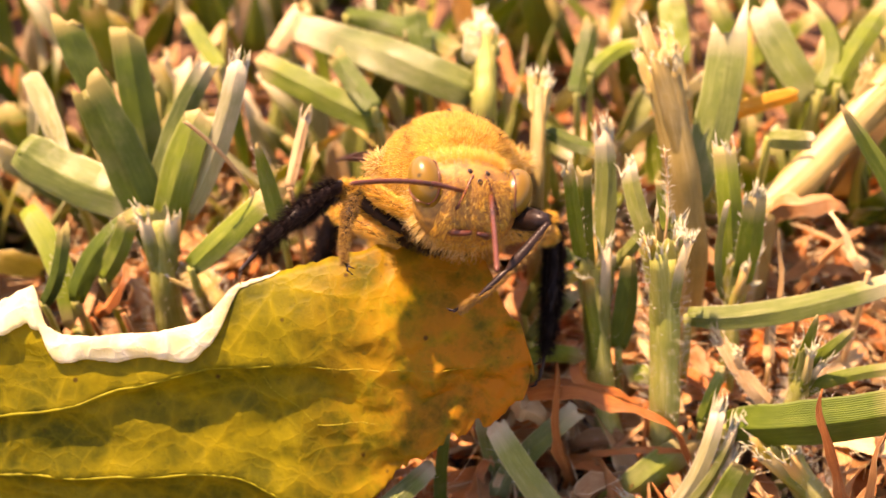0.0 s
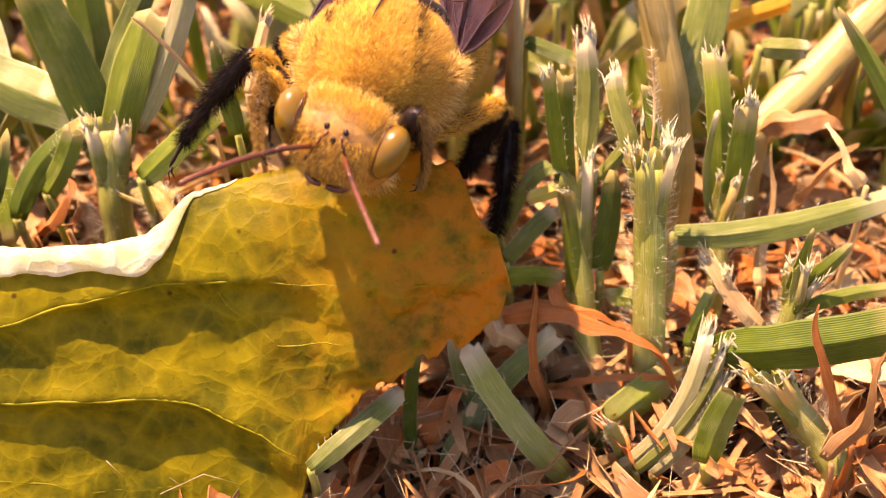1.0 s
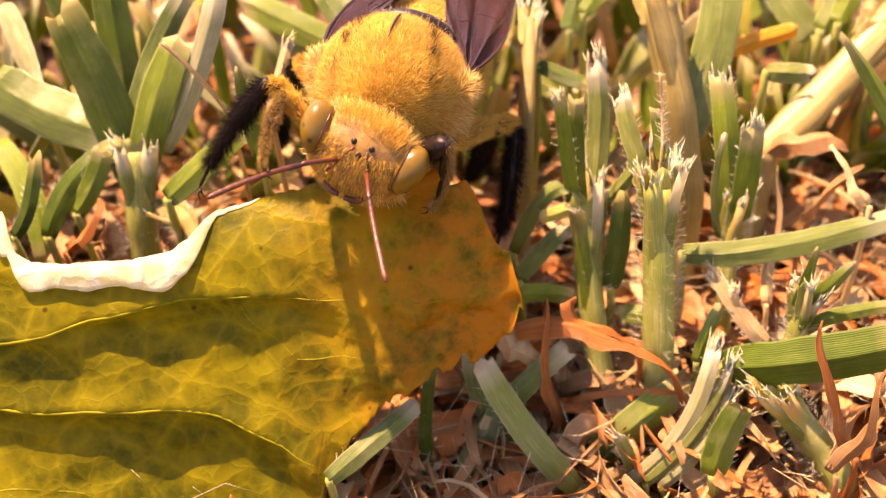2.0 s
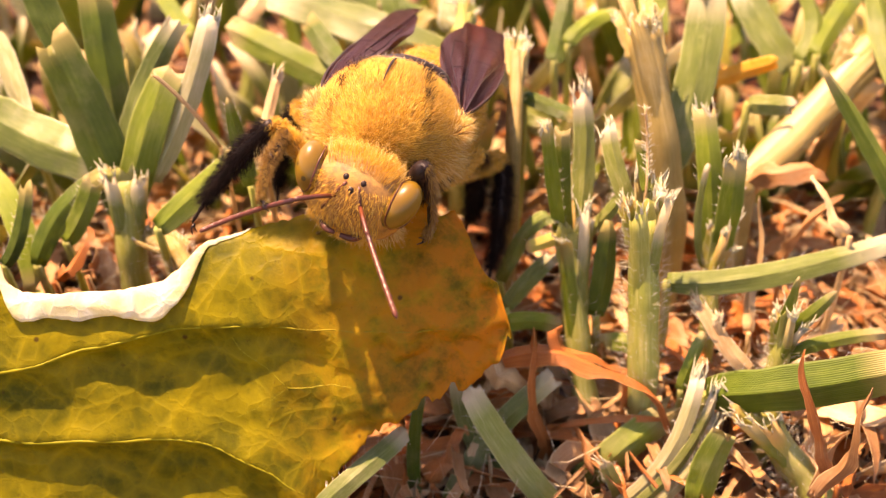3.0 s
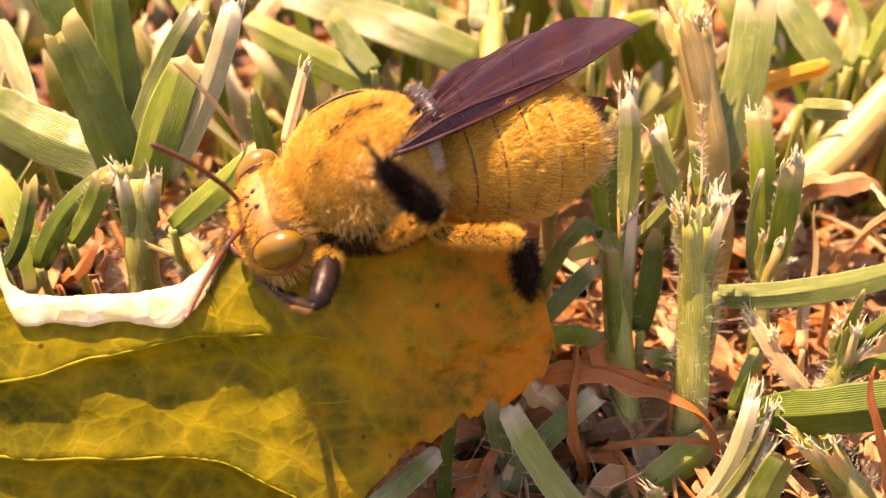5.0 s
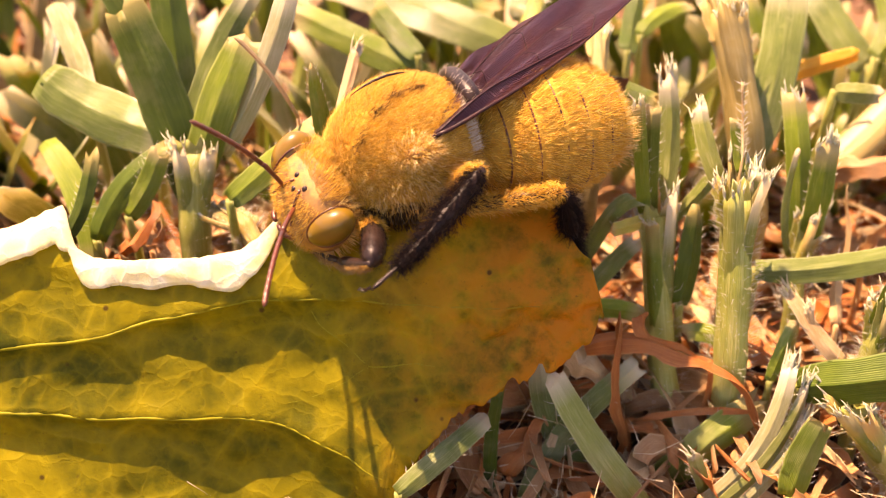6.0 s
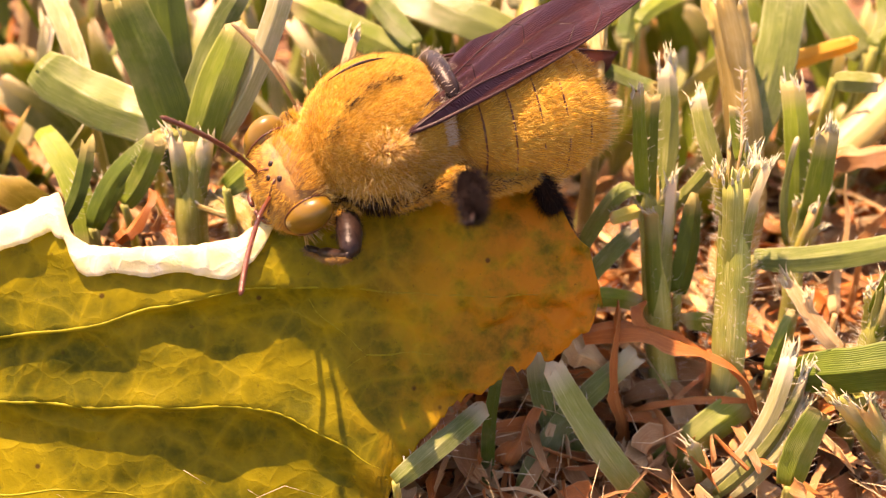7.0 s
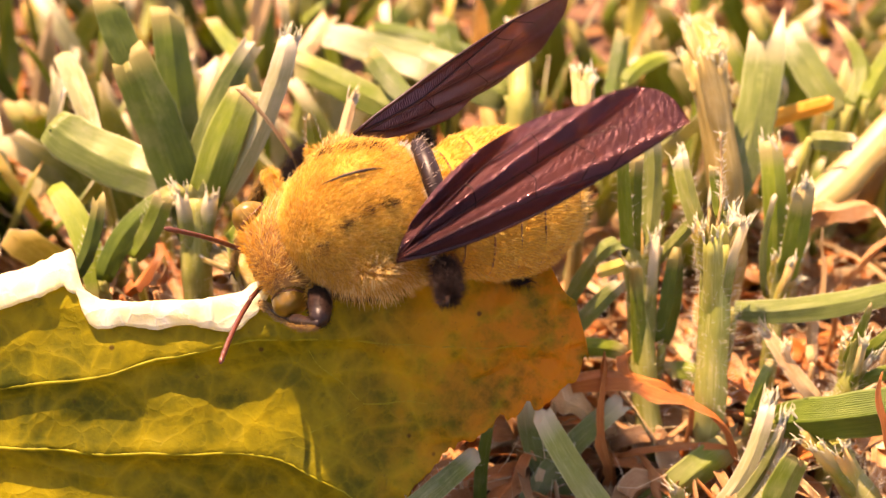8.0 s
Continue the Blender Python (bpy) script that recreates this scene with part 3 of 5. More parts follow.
def bristle(a, m, b, width):
    """A feathery seed bristle."""
    root = thing("seed_stalk", "thin whitish feathery grass bristle", "grass")
    pts = bend(a, m, b, 10)
    g = ground_z(a[0], a[1])
    pts = np.concatenate([[np.array((a[0], a[1] - 2, g)), np.array((a[0], a[1] - 0.8, (g + a[2]) / 2))], pts])
    part("stalk", tube("stalk", pts, 0.10, straw, 6), root)
    p, nn, t = around(pts[2:], 0.1, 90, 8)
    part("hairs", hairs("hairs", p, nn + 0.6 * t, 0.55, 0.02, plant_hair), root, "short whitish side hairs", "stuff")


# ---- blades, by base, middle and end ----
# the cut shoot beside the leaf
stem((10.6, 1.4, 0.5), (9.5, 4.0, 6.3), (8.9, 7.5, 13.3), 2.5)
blade((8.2, 7.5, 12.4), (7.4, 8.0, 17.5), (6.8, 8.5, 21.6), 1.1, green, fray=1)
blade((8.7, 7.8, 12.1), (8.1, 8.5, 16.6), (7.9, 9.5, 20.7), 1.2, green)
blade((9.2, 7.5, 12.4), (9.9, 11.0, 16.2), (9.8, 14.0, 20.2), 1.8, pale, fray=3)
blade((9.9, 8.0, 12.5), (11.6, 8.5, 14.4), (12.7, 9.0, 16.0), 1.0, pale)
blade((8.5, 7.0, 13.5), (6.9, 6.5, 13.2), (5.6, 6.0, 13.1), 1.0, yellowing)
# hairy shoot with a torn top
stem((13.9, 1.0, 5.6), (13.6, 3.0, 11.6), (13.4, 5.0, 16.6), 2.8, hairy=True)
blade((13.0, 5.0, 15.9), (12.6, 5.0, 16.2), (12.3, 5.0, 17.8), 1.0, yellowing, fray=1)
blade((14.2, 5.0, 14.9), (14.3, 5.0, 16.9), (14.3, 5.5, 18.2), 1.1, pale, fray=2)
blade((12.7, 6.5, 16.2), (11.7, 8.0, 18.4), (11.1, 10.0, 20.5), 1.4, pale, fray=1)
bristle((13.4, 6.0, 19.0), (13.4, 7.5, 20.9), (13.1, 8.3, 23.3), 0.5)
blade((13.5, 6.0, 18.0), (13.3, 7.0, 19.2), (13.0, 8.0, 20.8), 0.8, green)
# dry swollen sheath behind
stem((17.0, 13.0, 9.5), (15.7, 15.0, 16.9), (14.0, 19.0, 23.0), 3.3, dry_sheath, top=1.05)
blade((16.6, 15.0, 13.3), (18.7, 19.0, 18.2), (20.0, 25.0, 23.5), 3.1, silver, fold=0.25)
blade((19.0, 22.0, 15.8), (22.1, 22.0, 17.1), (25.2, 21.0, 18.9), 1.4, yellow_dry)
# split shoot
stem((19.2, 6.0, 6.6), (19.2, 7.0, 9.0), (19.5, 8.0, 11.4), 1.7)
blade((19.3, 8.0, 9.8), (18.8, 10.0, 15.5), (18.1, 13.0, 20.2), 1.8, green, fray=1)
blade((19.6, 7.5, 10.2), (19.9, 8.0, 14.0), (20.0, 9.0, 18.2), 1.8, green, fray=2)
blade((18.5, 7.5, 10.2), (17.9, 8.5, 13.6), (18.4, 10.0, 17.4), 0.6, pale)
# long blade lying across
blade((15.5, 5.0, 10.8), (21.7, 4.4, 11.9), (31.1, 6.0, 13.8), 1.8, silver, fold=0.5, fray=0)
# upright blade with a withered tip
blade((36.0, 10.0, 8.6), (30.6, 12.0, 17.0), (25.9, 13.4, 23.2), 1.8, green, taper=True, fold=0.45)
# arching blade with a torn end
blade((18.0, -1.0, 5.7), (22.9, -3.4, 8.8), (28.9, -5.2, 12.5), 3.2, dark_green, fold=0.5, fray=3)
stem((25.8, -6.0, 0.3), (24.0, -4.0, 2.1), (21.7, -2.6, 4.9), 2.9)
# bleached blade in front
blade((11.7, -6.0, -0.3), (15.3, -4.2, 3.2), (17.2, -1.0, 7.7), 1.2, bleached, fray=3)
blade((12.7, -6.2, -0.3), (16.2, -4.4, 2.9), (18.5, -1.4, 6.1), 1.0, pale, fray=3)
blade((13.8, -6.4, -0.4), (16.7, -4.8, 2.2), (18.6, -2.2, 4.4), 0.9, bleached, fray=2)
blade((8.8, -3.0, -3.5), (11.7, -3.0, 1.5), (15.7, -1.0, 3.7), 2.5, green)
blade((17.0, -7.0, 1.6), (17.7, -6.0, 4.5), (18.8, -5.0, 6.7), 2.3, green)
blade((12.3, -5.0, -0.9), (11.5, -5.0, 1.5), (10.7, -5.0, 3.3), 1.0, pale, fray=1)
# young shoot
stem((22.6, 0.0, 5.8), (23.0, 0.5, 7.8), (23.1, 1.0, 9.8), 1.7)
blade((22.8, 1.0, 9.2), (23.1, 1.0, 12.1), (23.3, 1.3, 14.6), 1.1, green, taper=True)
blade((23.2, 1.0, 9.2), (24.5, 0.8, 11.5), (25.9, 1.0, 13.6), 1.2, green, taper=True)
blade((23.1, 0.5, 7.2), (25.1, 0.2, 9.4), (29.9, 1.0, 9.7), 1.0, green)
blade((21.1, 0.0, 6.9), (19.5, 1.0, 8.4), (17.8, 3.0, 10.2), 1.3, straw, fray=2)
blade((20.3, 1.0, 7.0), (19.1, 1.4, 8.5), (18.7, 2.0, 9.8), 0.7, straw, fray=2)
blade((16.3, -0.5, 5.7), (17.0, 0.5, 7.5), (18.0, 2.0, 8.8), 1.0, green)
blade((14.9, 3.0, 5.0), (13.2, 3.5, 6.2), (11.2, 4.0, 6.0), 1.4, green)
# rust-brown withered blades
curl((7.4, -2.0, -1.8), (6.6, -0.5, 4.0), (5.9, 1.5, 9.9), 1.4, rust)
curl((3.8, 1.2, 6.8), (11.5, 0.2, 7.3), (16.0, -2.5, 2.4), 1.6, rust)
curl((7.4, 2.0, 9.0), (8.9, 1.5, 7.6), (12.4, 0.5, 6.4), 1.2, rust)
curl((11.4, 1.5, 5.7), (14.6, 1.0, 5.0), (18.0, 0.0, 5.2), 0.6, rust)
curl((25.6, -8.0, 4.6), (23.8, -6.5, 8.4), (22.6, -4.5, 13.7), 1.0, rust)
curl((24.2, -9.0, 4.1), (25.5, -8.0, 8.5), (26.2, -7.0, 12.9), 1.1, rust_pale)
curl((2.6, 3.0, 5.6), (3.8, 1.0, 5.9), (5.8, -0.0, 4.1), 2.3, straw)
curl((24.4, 9.0, 8.9), (26.2, 10.0, 11.3), (29.2, 12.0, 13.2), 1.3, rust_pale)
curl((22.9, 16.0, 10.9), (25.7, 15.0, 13.3), (28.9, 14.0, 13.0), 2.3, rust_pale)
curl((21.7, 4.0, 6.8), (22.4, 8.0, 9.8), (22.6, 10.0, 14.7), 0.9, straw)
curl((27.9, 6.0, 14.1), (26.7, 8.0, 15.5), (26.0, 10.0, 16.5), 1.1, straw)
curl((8.5, -4.0, 0.9), (10.6, -2.0, 1.0), (12.9, -2.5, 1.5), 2.4, rust_pale)
curl((-1.0, -4.0, -0.3), (0.2, -2.0, 1.6), (2.2, 0.0, 2.3), 1.7, rust)
curl((1.4, -4.0, -0.9), (4.6, -3.8, 0.1), (8.5, -4.5, -0.3), 1.6, rust)
# small blades at the edge of the leaf
blade((-2.0, -4.5, -2.2), (-2.2, -3.2, 2.4), (-1.5, -1.0, 6.9), 1.0, dark_green)
blade((7.5, -4.0, -2.2), (2.6, -2.0, 1.0), (1.0, 1.0, 6.2), 1.7, silver)
blade((0.2, -5.0, -1.6), (3.0, -2.0, 2.2), (7.9, 0.5, 6.4), 1.7, silver)
blade((8.2, -6.0, -1.2), (4.6, -4.4, 3.2), (1.6, -1.6, 7.2), 2.0, pale, fold=0.3)
blade((-8.3, -9.0, 3.6), (-5.4, -7.0, 5.1), (-2.8, -4.0, 5.3), 1.5, silver)
blade((3.1, 4.5, 6.4), (5.3, 4.4, 7.6), (8.3, 4.5, 7.0), 1.4, green)
blade((4.3, 5.0, 8.4), (5.8, 5.6, 10.3), (7.6, 6.5, 11.9), 1.3, silver)
blade((3.9, 7.0, 9.1), (6.1, 7.4, 14.0), (8.0, 8.0, 13.8), 1.2, silver)
blade((10.7, 4.6, 7.9), (11.3, 6.0, 11.0), (11.5, 7.5, 13.9), 1.8, dark_green)
# shoots behind on the shady side
stem((-22.8, 8.0, 7.1), (-22.9, 9.0, 11.1), (-23.0, 11.0, 15.3), 3.2)
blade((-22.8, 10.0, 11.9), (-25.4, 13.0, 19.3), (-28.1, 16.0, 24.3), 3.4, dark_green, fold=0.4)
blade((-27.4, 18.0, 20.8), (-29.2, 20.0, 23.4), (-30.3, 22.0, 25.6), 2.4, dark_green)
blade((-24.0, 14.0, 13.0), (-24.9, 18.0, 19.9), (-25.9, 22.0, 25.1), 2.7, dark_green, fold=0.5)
blade((-22.8, 10.5, 13.6), (-20.9, 12.0, 19.4), (-19.2, 14.0, 22.9), 2.9, green, fold=0.3)
blade((-23.6, 12.0, 15.5), (-21.6, 15.0, 20.3), (-19.1, 18.0, 24.1), 1.8, silver)
blade((-21.0, 11.0, 15.3), (-18.0, 12.5, 21.0), (-16.2, 15.0, 26.2), 1.7, bleached, fray=2)
blade((-15.4, 9.4, 19.3), (-17.1, 9.3, 22.6), (-19.2, 9.5, 25.1), 0.3, straw)
blade((-13.2, 7.0, 17.8), (-13.8, 8.0, 20.8), (-14.4, 9.0, 23.6), 1.3, green, taper=True)
blade((-19.8, 6.0, 14.9), (-16.9, 7.0, 17.3), (-14.1, 9.0, 19.2), 1.9, green, fold=0.3)
blade((-12.8, 10.0, 18.9), (-12.3, 12.0, 20.4), (-11.8, 14.0, 21.9), 0.8, straw, fray=2)
blade((-34.1, 16.0, 18.2), (-29.8, 14.0, 16.6), (-24.5, 12.0, 16.0), 3.8, silver)
blade((-33.6, 13.0, 14.8), (-30.6, 9.0, 12.7), (-29.4, 6.0, 8.9), 1.9, green)
blade((-34.3, 22.0, 20.9), (-32.6, 19.0, 19.3), (-31.1, 16.0, 17.0), 1.8, bleached)
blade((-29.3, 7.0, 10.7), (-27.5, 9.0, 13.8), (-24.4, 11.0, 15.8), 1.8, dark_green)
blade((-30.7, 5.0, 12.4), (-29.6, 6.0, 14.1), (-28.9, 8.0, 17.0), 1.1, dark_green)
blade((-27.2, 8.0, 12.0), (-25.9, 9.0, 13.8), (-24.9, 10.0, 16.0), 1.6, green)
curl((-27.5, 5.0, 10.9), (-25.9, 6.0, 12.1), (-25.3, 8.0, 13.5), 1.2, rust)
curl((-25.1, 5.0, 11.4), (-24.6, 6.0, 11.6), (-24.9, 7.0, 12.3), 1.2, rust_pale)
stem((-18.2, 6.0, 11.0), (-19.0, 7.0, 11.8), (-20.0, 8.0, 12.0), 2.0, dry_sheath)
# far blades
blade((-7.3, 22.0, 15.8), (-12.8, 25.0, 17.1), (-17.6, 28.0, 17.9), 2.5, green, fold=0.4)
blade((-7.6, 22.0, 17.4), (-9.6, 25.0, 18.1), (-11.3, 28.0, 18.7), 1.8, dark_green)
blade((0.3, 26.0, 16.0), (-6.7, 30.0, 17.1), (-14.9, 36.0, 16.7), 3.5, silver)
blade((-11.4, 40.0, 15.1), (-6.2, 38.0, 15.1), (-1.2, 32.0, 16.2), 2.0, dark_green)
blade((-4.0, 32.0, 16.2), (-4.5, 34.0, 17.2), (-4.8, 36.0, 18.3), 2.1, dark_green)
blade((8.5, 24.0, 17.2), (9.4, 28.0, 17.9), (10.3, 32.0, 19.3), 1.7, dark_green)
blade((9.7, 26.0, 17.5), (11.6, 28.0, 18.4), (14.1, 30.0, 18.3), 1.4, green)
stem((4.8, 12.0, 17.5), (5.0, 15.0, 19.3), (5.2, 19.0, 20.9), 1.6, dry_sheath)
stem((1.1, 24.0, 16.1), (1.2, 27.0, 17.5), (1.0, 30.0, 18.4), 2.7)
blade((0.7, 27.0, 18.0), (0.7, 28.0, 19.0), (0.9, 30.0, 19.4), 2.5, bleached, fray=3)
blade((5.8, 17.0, 18.5), (7.7, 16.0, 18.2), (9.3, 15.0, 18.1), 1.2, dark_green)
stem((22.7, 17.0, 10.2), (27.3, 20.0, 12.9), (33.7, 25.0, 18.1), 3.3, dry_sheath)
blade((28.2, 26.0, 15.4), (26.1, 29.0, 17.3), (24.5, 34.0, 19.3), 2.9, silver)
blade((28.2, 25.0, 16.5), (29.9, 28.0, 18.4), (28.6, 32.0, 20.3), 2.1, green)
blade((29.4, 25.0, 17.1), (31.9, 29.0, 18.4), (35.4, 34.0, 19.3), 1.9, green)
blade((34.5, 18.0, 17.4), (33.9, 24.0, 19.7), (34.7, 30.0, 21.4), 2.3, green)
blade((21.9, 15.5, 18.8), (23.4, 15.0, 19.0), (25.3, 15.0, 18.9), 1.5, pale, fold=0.6)
blade((17.2, 28.0, 17.4), (17.0, 31.0, 18.8), (16.8, 34.0, 20.4), 2.4, green)
blade((-21.3, 30.0, 16.3), (-23.4, 34.0, 16.2), (-25.5, 38.0, 16.7), 1.5, green)
blade((-17.3, 34.0, 15.1), (-16.2, 36.0, 16.2), (-15.1, 38.0, 17.3), 1.8, straw)


# ---- lawn behind and litter ----
def joined(name, chunks, mat):
    vs, fs, us, n = [], [], [], 0
    for v, f, uv in chunks:
        vs.append(v), us.append(uv)
        fs.extend(tuple(k + n for k in q) for q in f)
        n += len(v)
    return mesh(name, np.concatenate(vs), fs, mat, True, np.concatenate(us))


def lawn():
    q = np.random.default_rng(21)
    bins = {m.name: (m, []) for m in (green, dark_green, pale, silver, straw, bleached, yellowing)}
    pick = [green, green, dark_green, pale, silver, straw, bleached, yellowing]
    for _ in range(900):
        y = 24 + 150 * q.random() ** 1.6
        x = q.uniform(-1, 1) * (34 + 0.8 * y)
        h = q.uniform(7, 17)
        lean = q.normal(0, 5, 2)
        g = ground_z(x, y)
        a, b = np.array((x, y, g - 0.5)), np.array((x + lean[0], y + lean[1], g + h))
        m_ = (a + b) / 2 + q.normal(0, 0.8, 3)
        mat = pick[q.integers(len(pick))]
        v, f, uv, *_ = ribbon(bend(a, m_, b, 6), q.uniform(1.4, 3.4), 0.4, q.random() < 0.3, q.normal(0, 0.7), side=(q.normal(), q.normal(), 0.1))
        bins[mat.name][1].append((v, f, uv))
    # the same lawn on this side, beside the leaf and further out
    for _ in range(2600):
        far = 16 + 420 * q.random() ** 1.7
        az = q.uniform(0, 2 * math.pi)
        x, y = far * 1.5 * math.cos(az), far * math.sin(az) - 6
        if y > -34 and abs(x) < 70 + 0.8 * max(0.0, y) and y < 175:
            continue
        h = q.uniform(5, 13)
        lean = q.normal(0, 4, 2)
        g = ground_z(x, y)
        a, b = np.array((x, y, g - 0.5)), np.array((x + lean[0], y + lean[1], g + h))
        v, f, uv, *_ = ribbon(bend(a, (a + b) / 2 + q.normal(0, 0.8, 3), b, 4), q.uniform(1.6, 3.6), 0.4, q.random() < 0.3, q.normal(0, 0.7), side=(q.normal(), q.normal(), 0.1))
        bins[pick[q.integers(len(pick))].name][1].append((v, f, uv))
    for nm, (mat, chunks) in bins.items():
        tagged(part("lawn_grass", joined("lawn_grass", chunks, mat)), f"{LOOK[nm]} mown lawn blades further back", "grass", kind="stuff")


def litter():
    q = np.random.default_rng(33)
    bins = {m.name: (m, []) for m in (straw, rust, rust_pale)}
    for k in range(5200):
        if k < 3200:
            x, y = q.uniform(-40, 42), q.uniform(-16, 34)
        else:
            y = 8 + 150 * q.random() ** 1.4
            x = q.uniform(-1, 1) * (36 + 0.8 * y)
        g = ground_z(x, y)
        ln, az, rise = q.uniform(1.5, 9), q.uniform(0, 6.3), q.uniform(-0.12, 0.35)
        d = np.array((math.cos(az), math.sin(az), rise)) * ln
        a = np.array((x, y, g + 3.4 * q.random() ** 1.5))
        v, f, uv, *_ = ribbon(bend(a, a + d / 2 + q.normal(0, 0.5, 3), a + d, 6), 0.25 + 2.0 * q.random() ** 1.8, 0, False, q.normal(0, 1.2), 0.05, side=(-d[1], d[0], q.normal() * 2), ragged=0.5, roll=q.uniform(0.2, 0.9))
        bins[(straw, rust, rust_pale, rust_pale)[q.integers(4)].name][1].append((v, f, uv))
    for nm, (mat, chunks) in bins.items():
        tagged(part("grass_litter", joined("grass_litter", chunks, mat)), f"{LOOK[nm]} grass clippings on the soil", "dead grass", kind="stuff")


def fibres():
    """Loose straw fibres and chaff between the shoots."""
    q = np.random.default_rng(5)
    n = 1100
    x, y = q.uniform(-38, 40, n), q.uniform(-14, 40, n)
    z = np.array([ground_z(a, c) for a, c in zip(x, y)]) + q.uniform(0.5, 5.5, n)
    d = q.normal(size=(n, 3)) * (1, 1, 0.5)
    tagged(part("straw_fibres", hairs("straw_fibres", np.stack([x, y, z], 1), d, q.uniform(1.5, 7, n), 0.032, straw, 0.3, q)), "loose pale straw fibres among the grass", "dead grass", kind="stuff")


lawn()
litter()
fibres()


# ---- the fallen leaf ----
TOP_X = (-60, -46, -36, -32.5, -29.2, -28.2, -27, -22, -18.3, -17, -15.9, -13, -9.6, -6, -2, 1, 3.4, 4.3)
TOP_Z = (9, 13.5, 15.6, 16.2, 17.0, 15.6, 15.1, 15.1, 15.3, 15.9, 16.6, 17.1, 17.7, 18.1, 18.0, 17.2, 14.9, 12.1)
LOW_X = (-60, -50, -9.6, -8.2, -6.1, -4, -1.7, 0.2, 1.3, 2.2, 3.6, 4.3)
LOW_Z = (7, 1.0, -0.5, 3.4, 6.0, 7.6, 8.6, 9.0, 9.1, 9.8, 10.8, 11.7)


VEINS = [
    ([(-60, 5.0), (-45, 8.0), (-36, 10.2), (-28.6, 11.3), (-23, 12.3), (-17.7, 13.2), (-12, 13.3), (-6.8, 12.8), (-1, 12.9), (2.8, 13.1)], 0.30, 0.07),
    ([(-60, 5.6), (-45, 6.6), (-36, 7.0), (-28.8, 7.4), (-22, 7.4), (-17.9, 7.1), (-14.5, 6.3), (-11.3, 5.0), (-9.2, 3.6)], 0.32, 0.10),
    ([(-14.2, 12.9), (-13.4, 11.6), (-12.0, 10.6), (-10.3, 9.4)], 0.12, 0.12),
    ([(-10.3, 9.4), (-7, 9.8), (-3, 9.9), (1.0, 10.0)], 0.15, 0.05),
    ([(-10.3, 9.4), (-11.6, 8.6), (-14, 7.6), (-17.6, 7.1)], 0.12, 0.12),
    ([(-10.3, 9.2), (-8.6, 7.9), (-7.6, 7.6)], 0.08, 0.04),
    ([(-21.9, 12.4), (-20.5, 10.8), (-18.3, 9.4), (-14.5, 9.9)], 0.09, 0.05),
    ([(-18.4, 9.4), (-20.6, 7.5)], 0.07, 0.05),
    ([(-27.6, 7.4), (-25.6, 5.2), (-24.3, 2.6)], 0.12, 0.05),
    ([(-40, 2.4), (-33, 2.2), (-27.5, 2.9), (-22, 2.0), (-16, 1.6)], 0.22, 0.08),
    ([(-29, 9.0), (-25.5, 9.8), (-22.4, 9.6)], 0.09, 0.05),
    ([(-16, 13.3), (-14.2, 15.2), (-12.6, 16.6)], 0.10, 0.04),
    ([(-9, 13.1), (-6.8, 14.6), (-4.6, 15.6)], 0.10, 0.04),
]
SEGS = np.array([(*p, *q, min(1.0, w * 3.2)) for line, w, _ in VEINS for p, q in zip(line, line[1:])])


def pucker(x, z):
    """How far the surface swells between the veins, in millimetres."""
    a, d = SEGS[:, :2], SEGS[:, 2:4] - SEGS[:, :2]
    s = np.clip(((x - a[:, 0]) * d[:, 0] + (z - a[:, 1]) * d[:, 1]) / (d ** 2).sum(1), 0, 1)
    far = np.hypot(a[:, 0] + s * d[:, 0] - x, (a[:, 1] + s * d[:, 1] - z))
    return 0.34 * float(np.max(SEGS[:, 4] * np.exp(-(far / 0.75) ** 1.3)))


AX, AZ = zip(*VEINS[0][0])
BX, BZ = zip(*VEINS[1][0])


def fade(x):
    """The folds die away towards the leaf's end."""
    return min(1.0, max(0.0, (-5 - x) / 13))


def leaf_y(x, z):
    """The leaf stands on its lower edge and leans back; the top bends over."""
    y = -4 + (z - 9.5 + 0.05 * (x + 8)) / 1.5
    y += 0.27 * max(0.0, z - 14.5) ** 2
    za, zb = np.interp(x, AX, AZ), np.interp(x, BX, BZ)
    # the surface drops steeply under each main vein and flattens towards the next
    for top, low, deep in ((za, zb, 1.0), (zb, zb - 6.0, 1.0)):
        u = (top - z) / (top - low)
        if 0 < u < 1:
            y += deep * 0.105 * (top - low) * math.sin(math.pi * u ** 0.8) * fade(x)
    y += 0.35 * math.sin(x * 0.33 + 0.5) + 0.5 * noise.noise(Vector((x * 0.16, z * 0.25, 1.0))) + 0.36 * noise.noise(Vector((x * 0.36, z * 0.6, 4.0))) + 0.05 * noise.noise(Vector((x * 1.9, z * 2.1, 8.0)))
    old = min(1.0, max(0.0, (x + 11) / 9))          # the dry end is crumpled
    y += old * (0.55 * noise.noise(Vector((x * 0.55, z * 0.5, 12.0))) + 0.30 * noise.noise(Vector((x * 1.3, z * 1.4, 15.0))))
    return y - pucker(x, z)


def upright(x, y, z):
    """The blade stands a little steeper than its outline was drawn."""
    d = 0.05 * (z - 9.5)
    return (x, y - 0.77 * d, z + 0.64 * d)


def leaf_point(x, z, lift=0.0):
    return np.array(upright(x, leaf_y(x, z) - lift * 0.83, z + lift * 0.55))


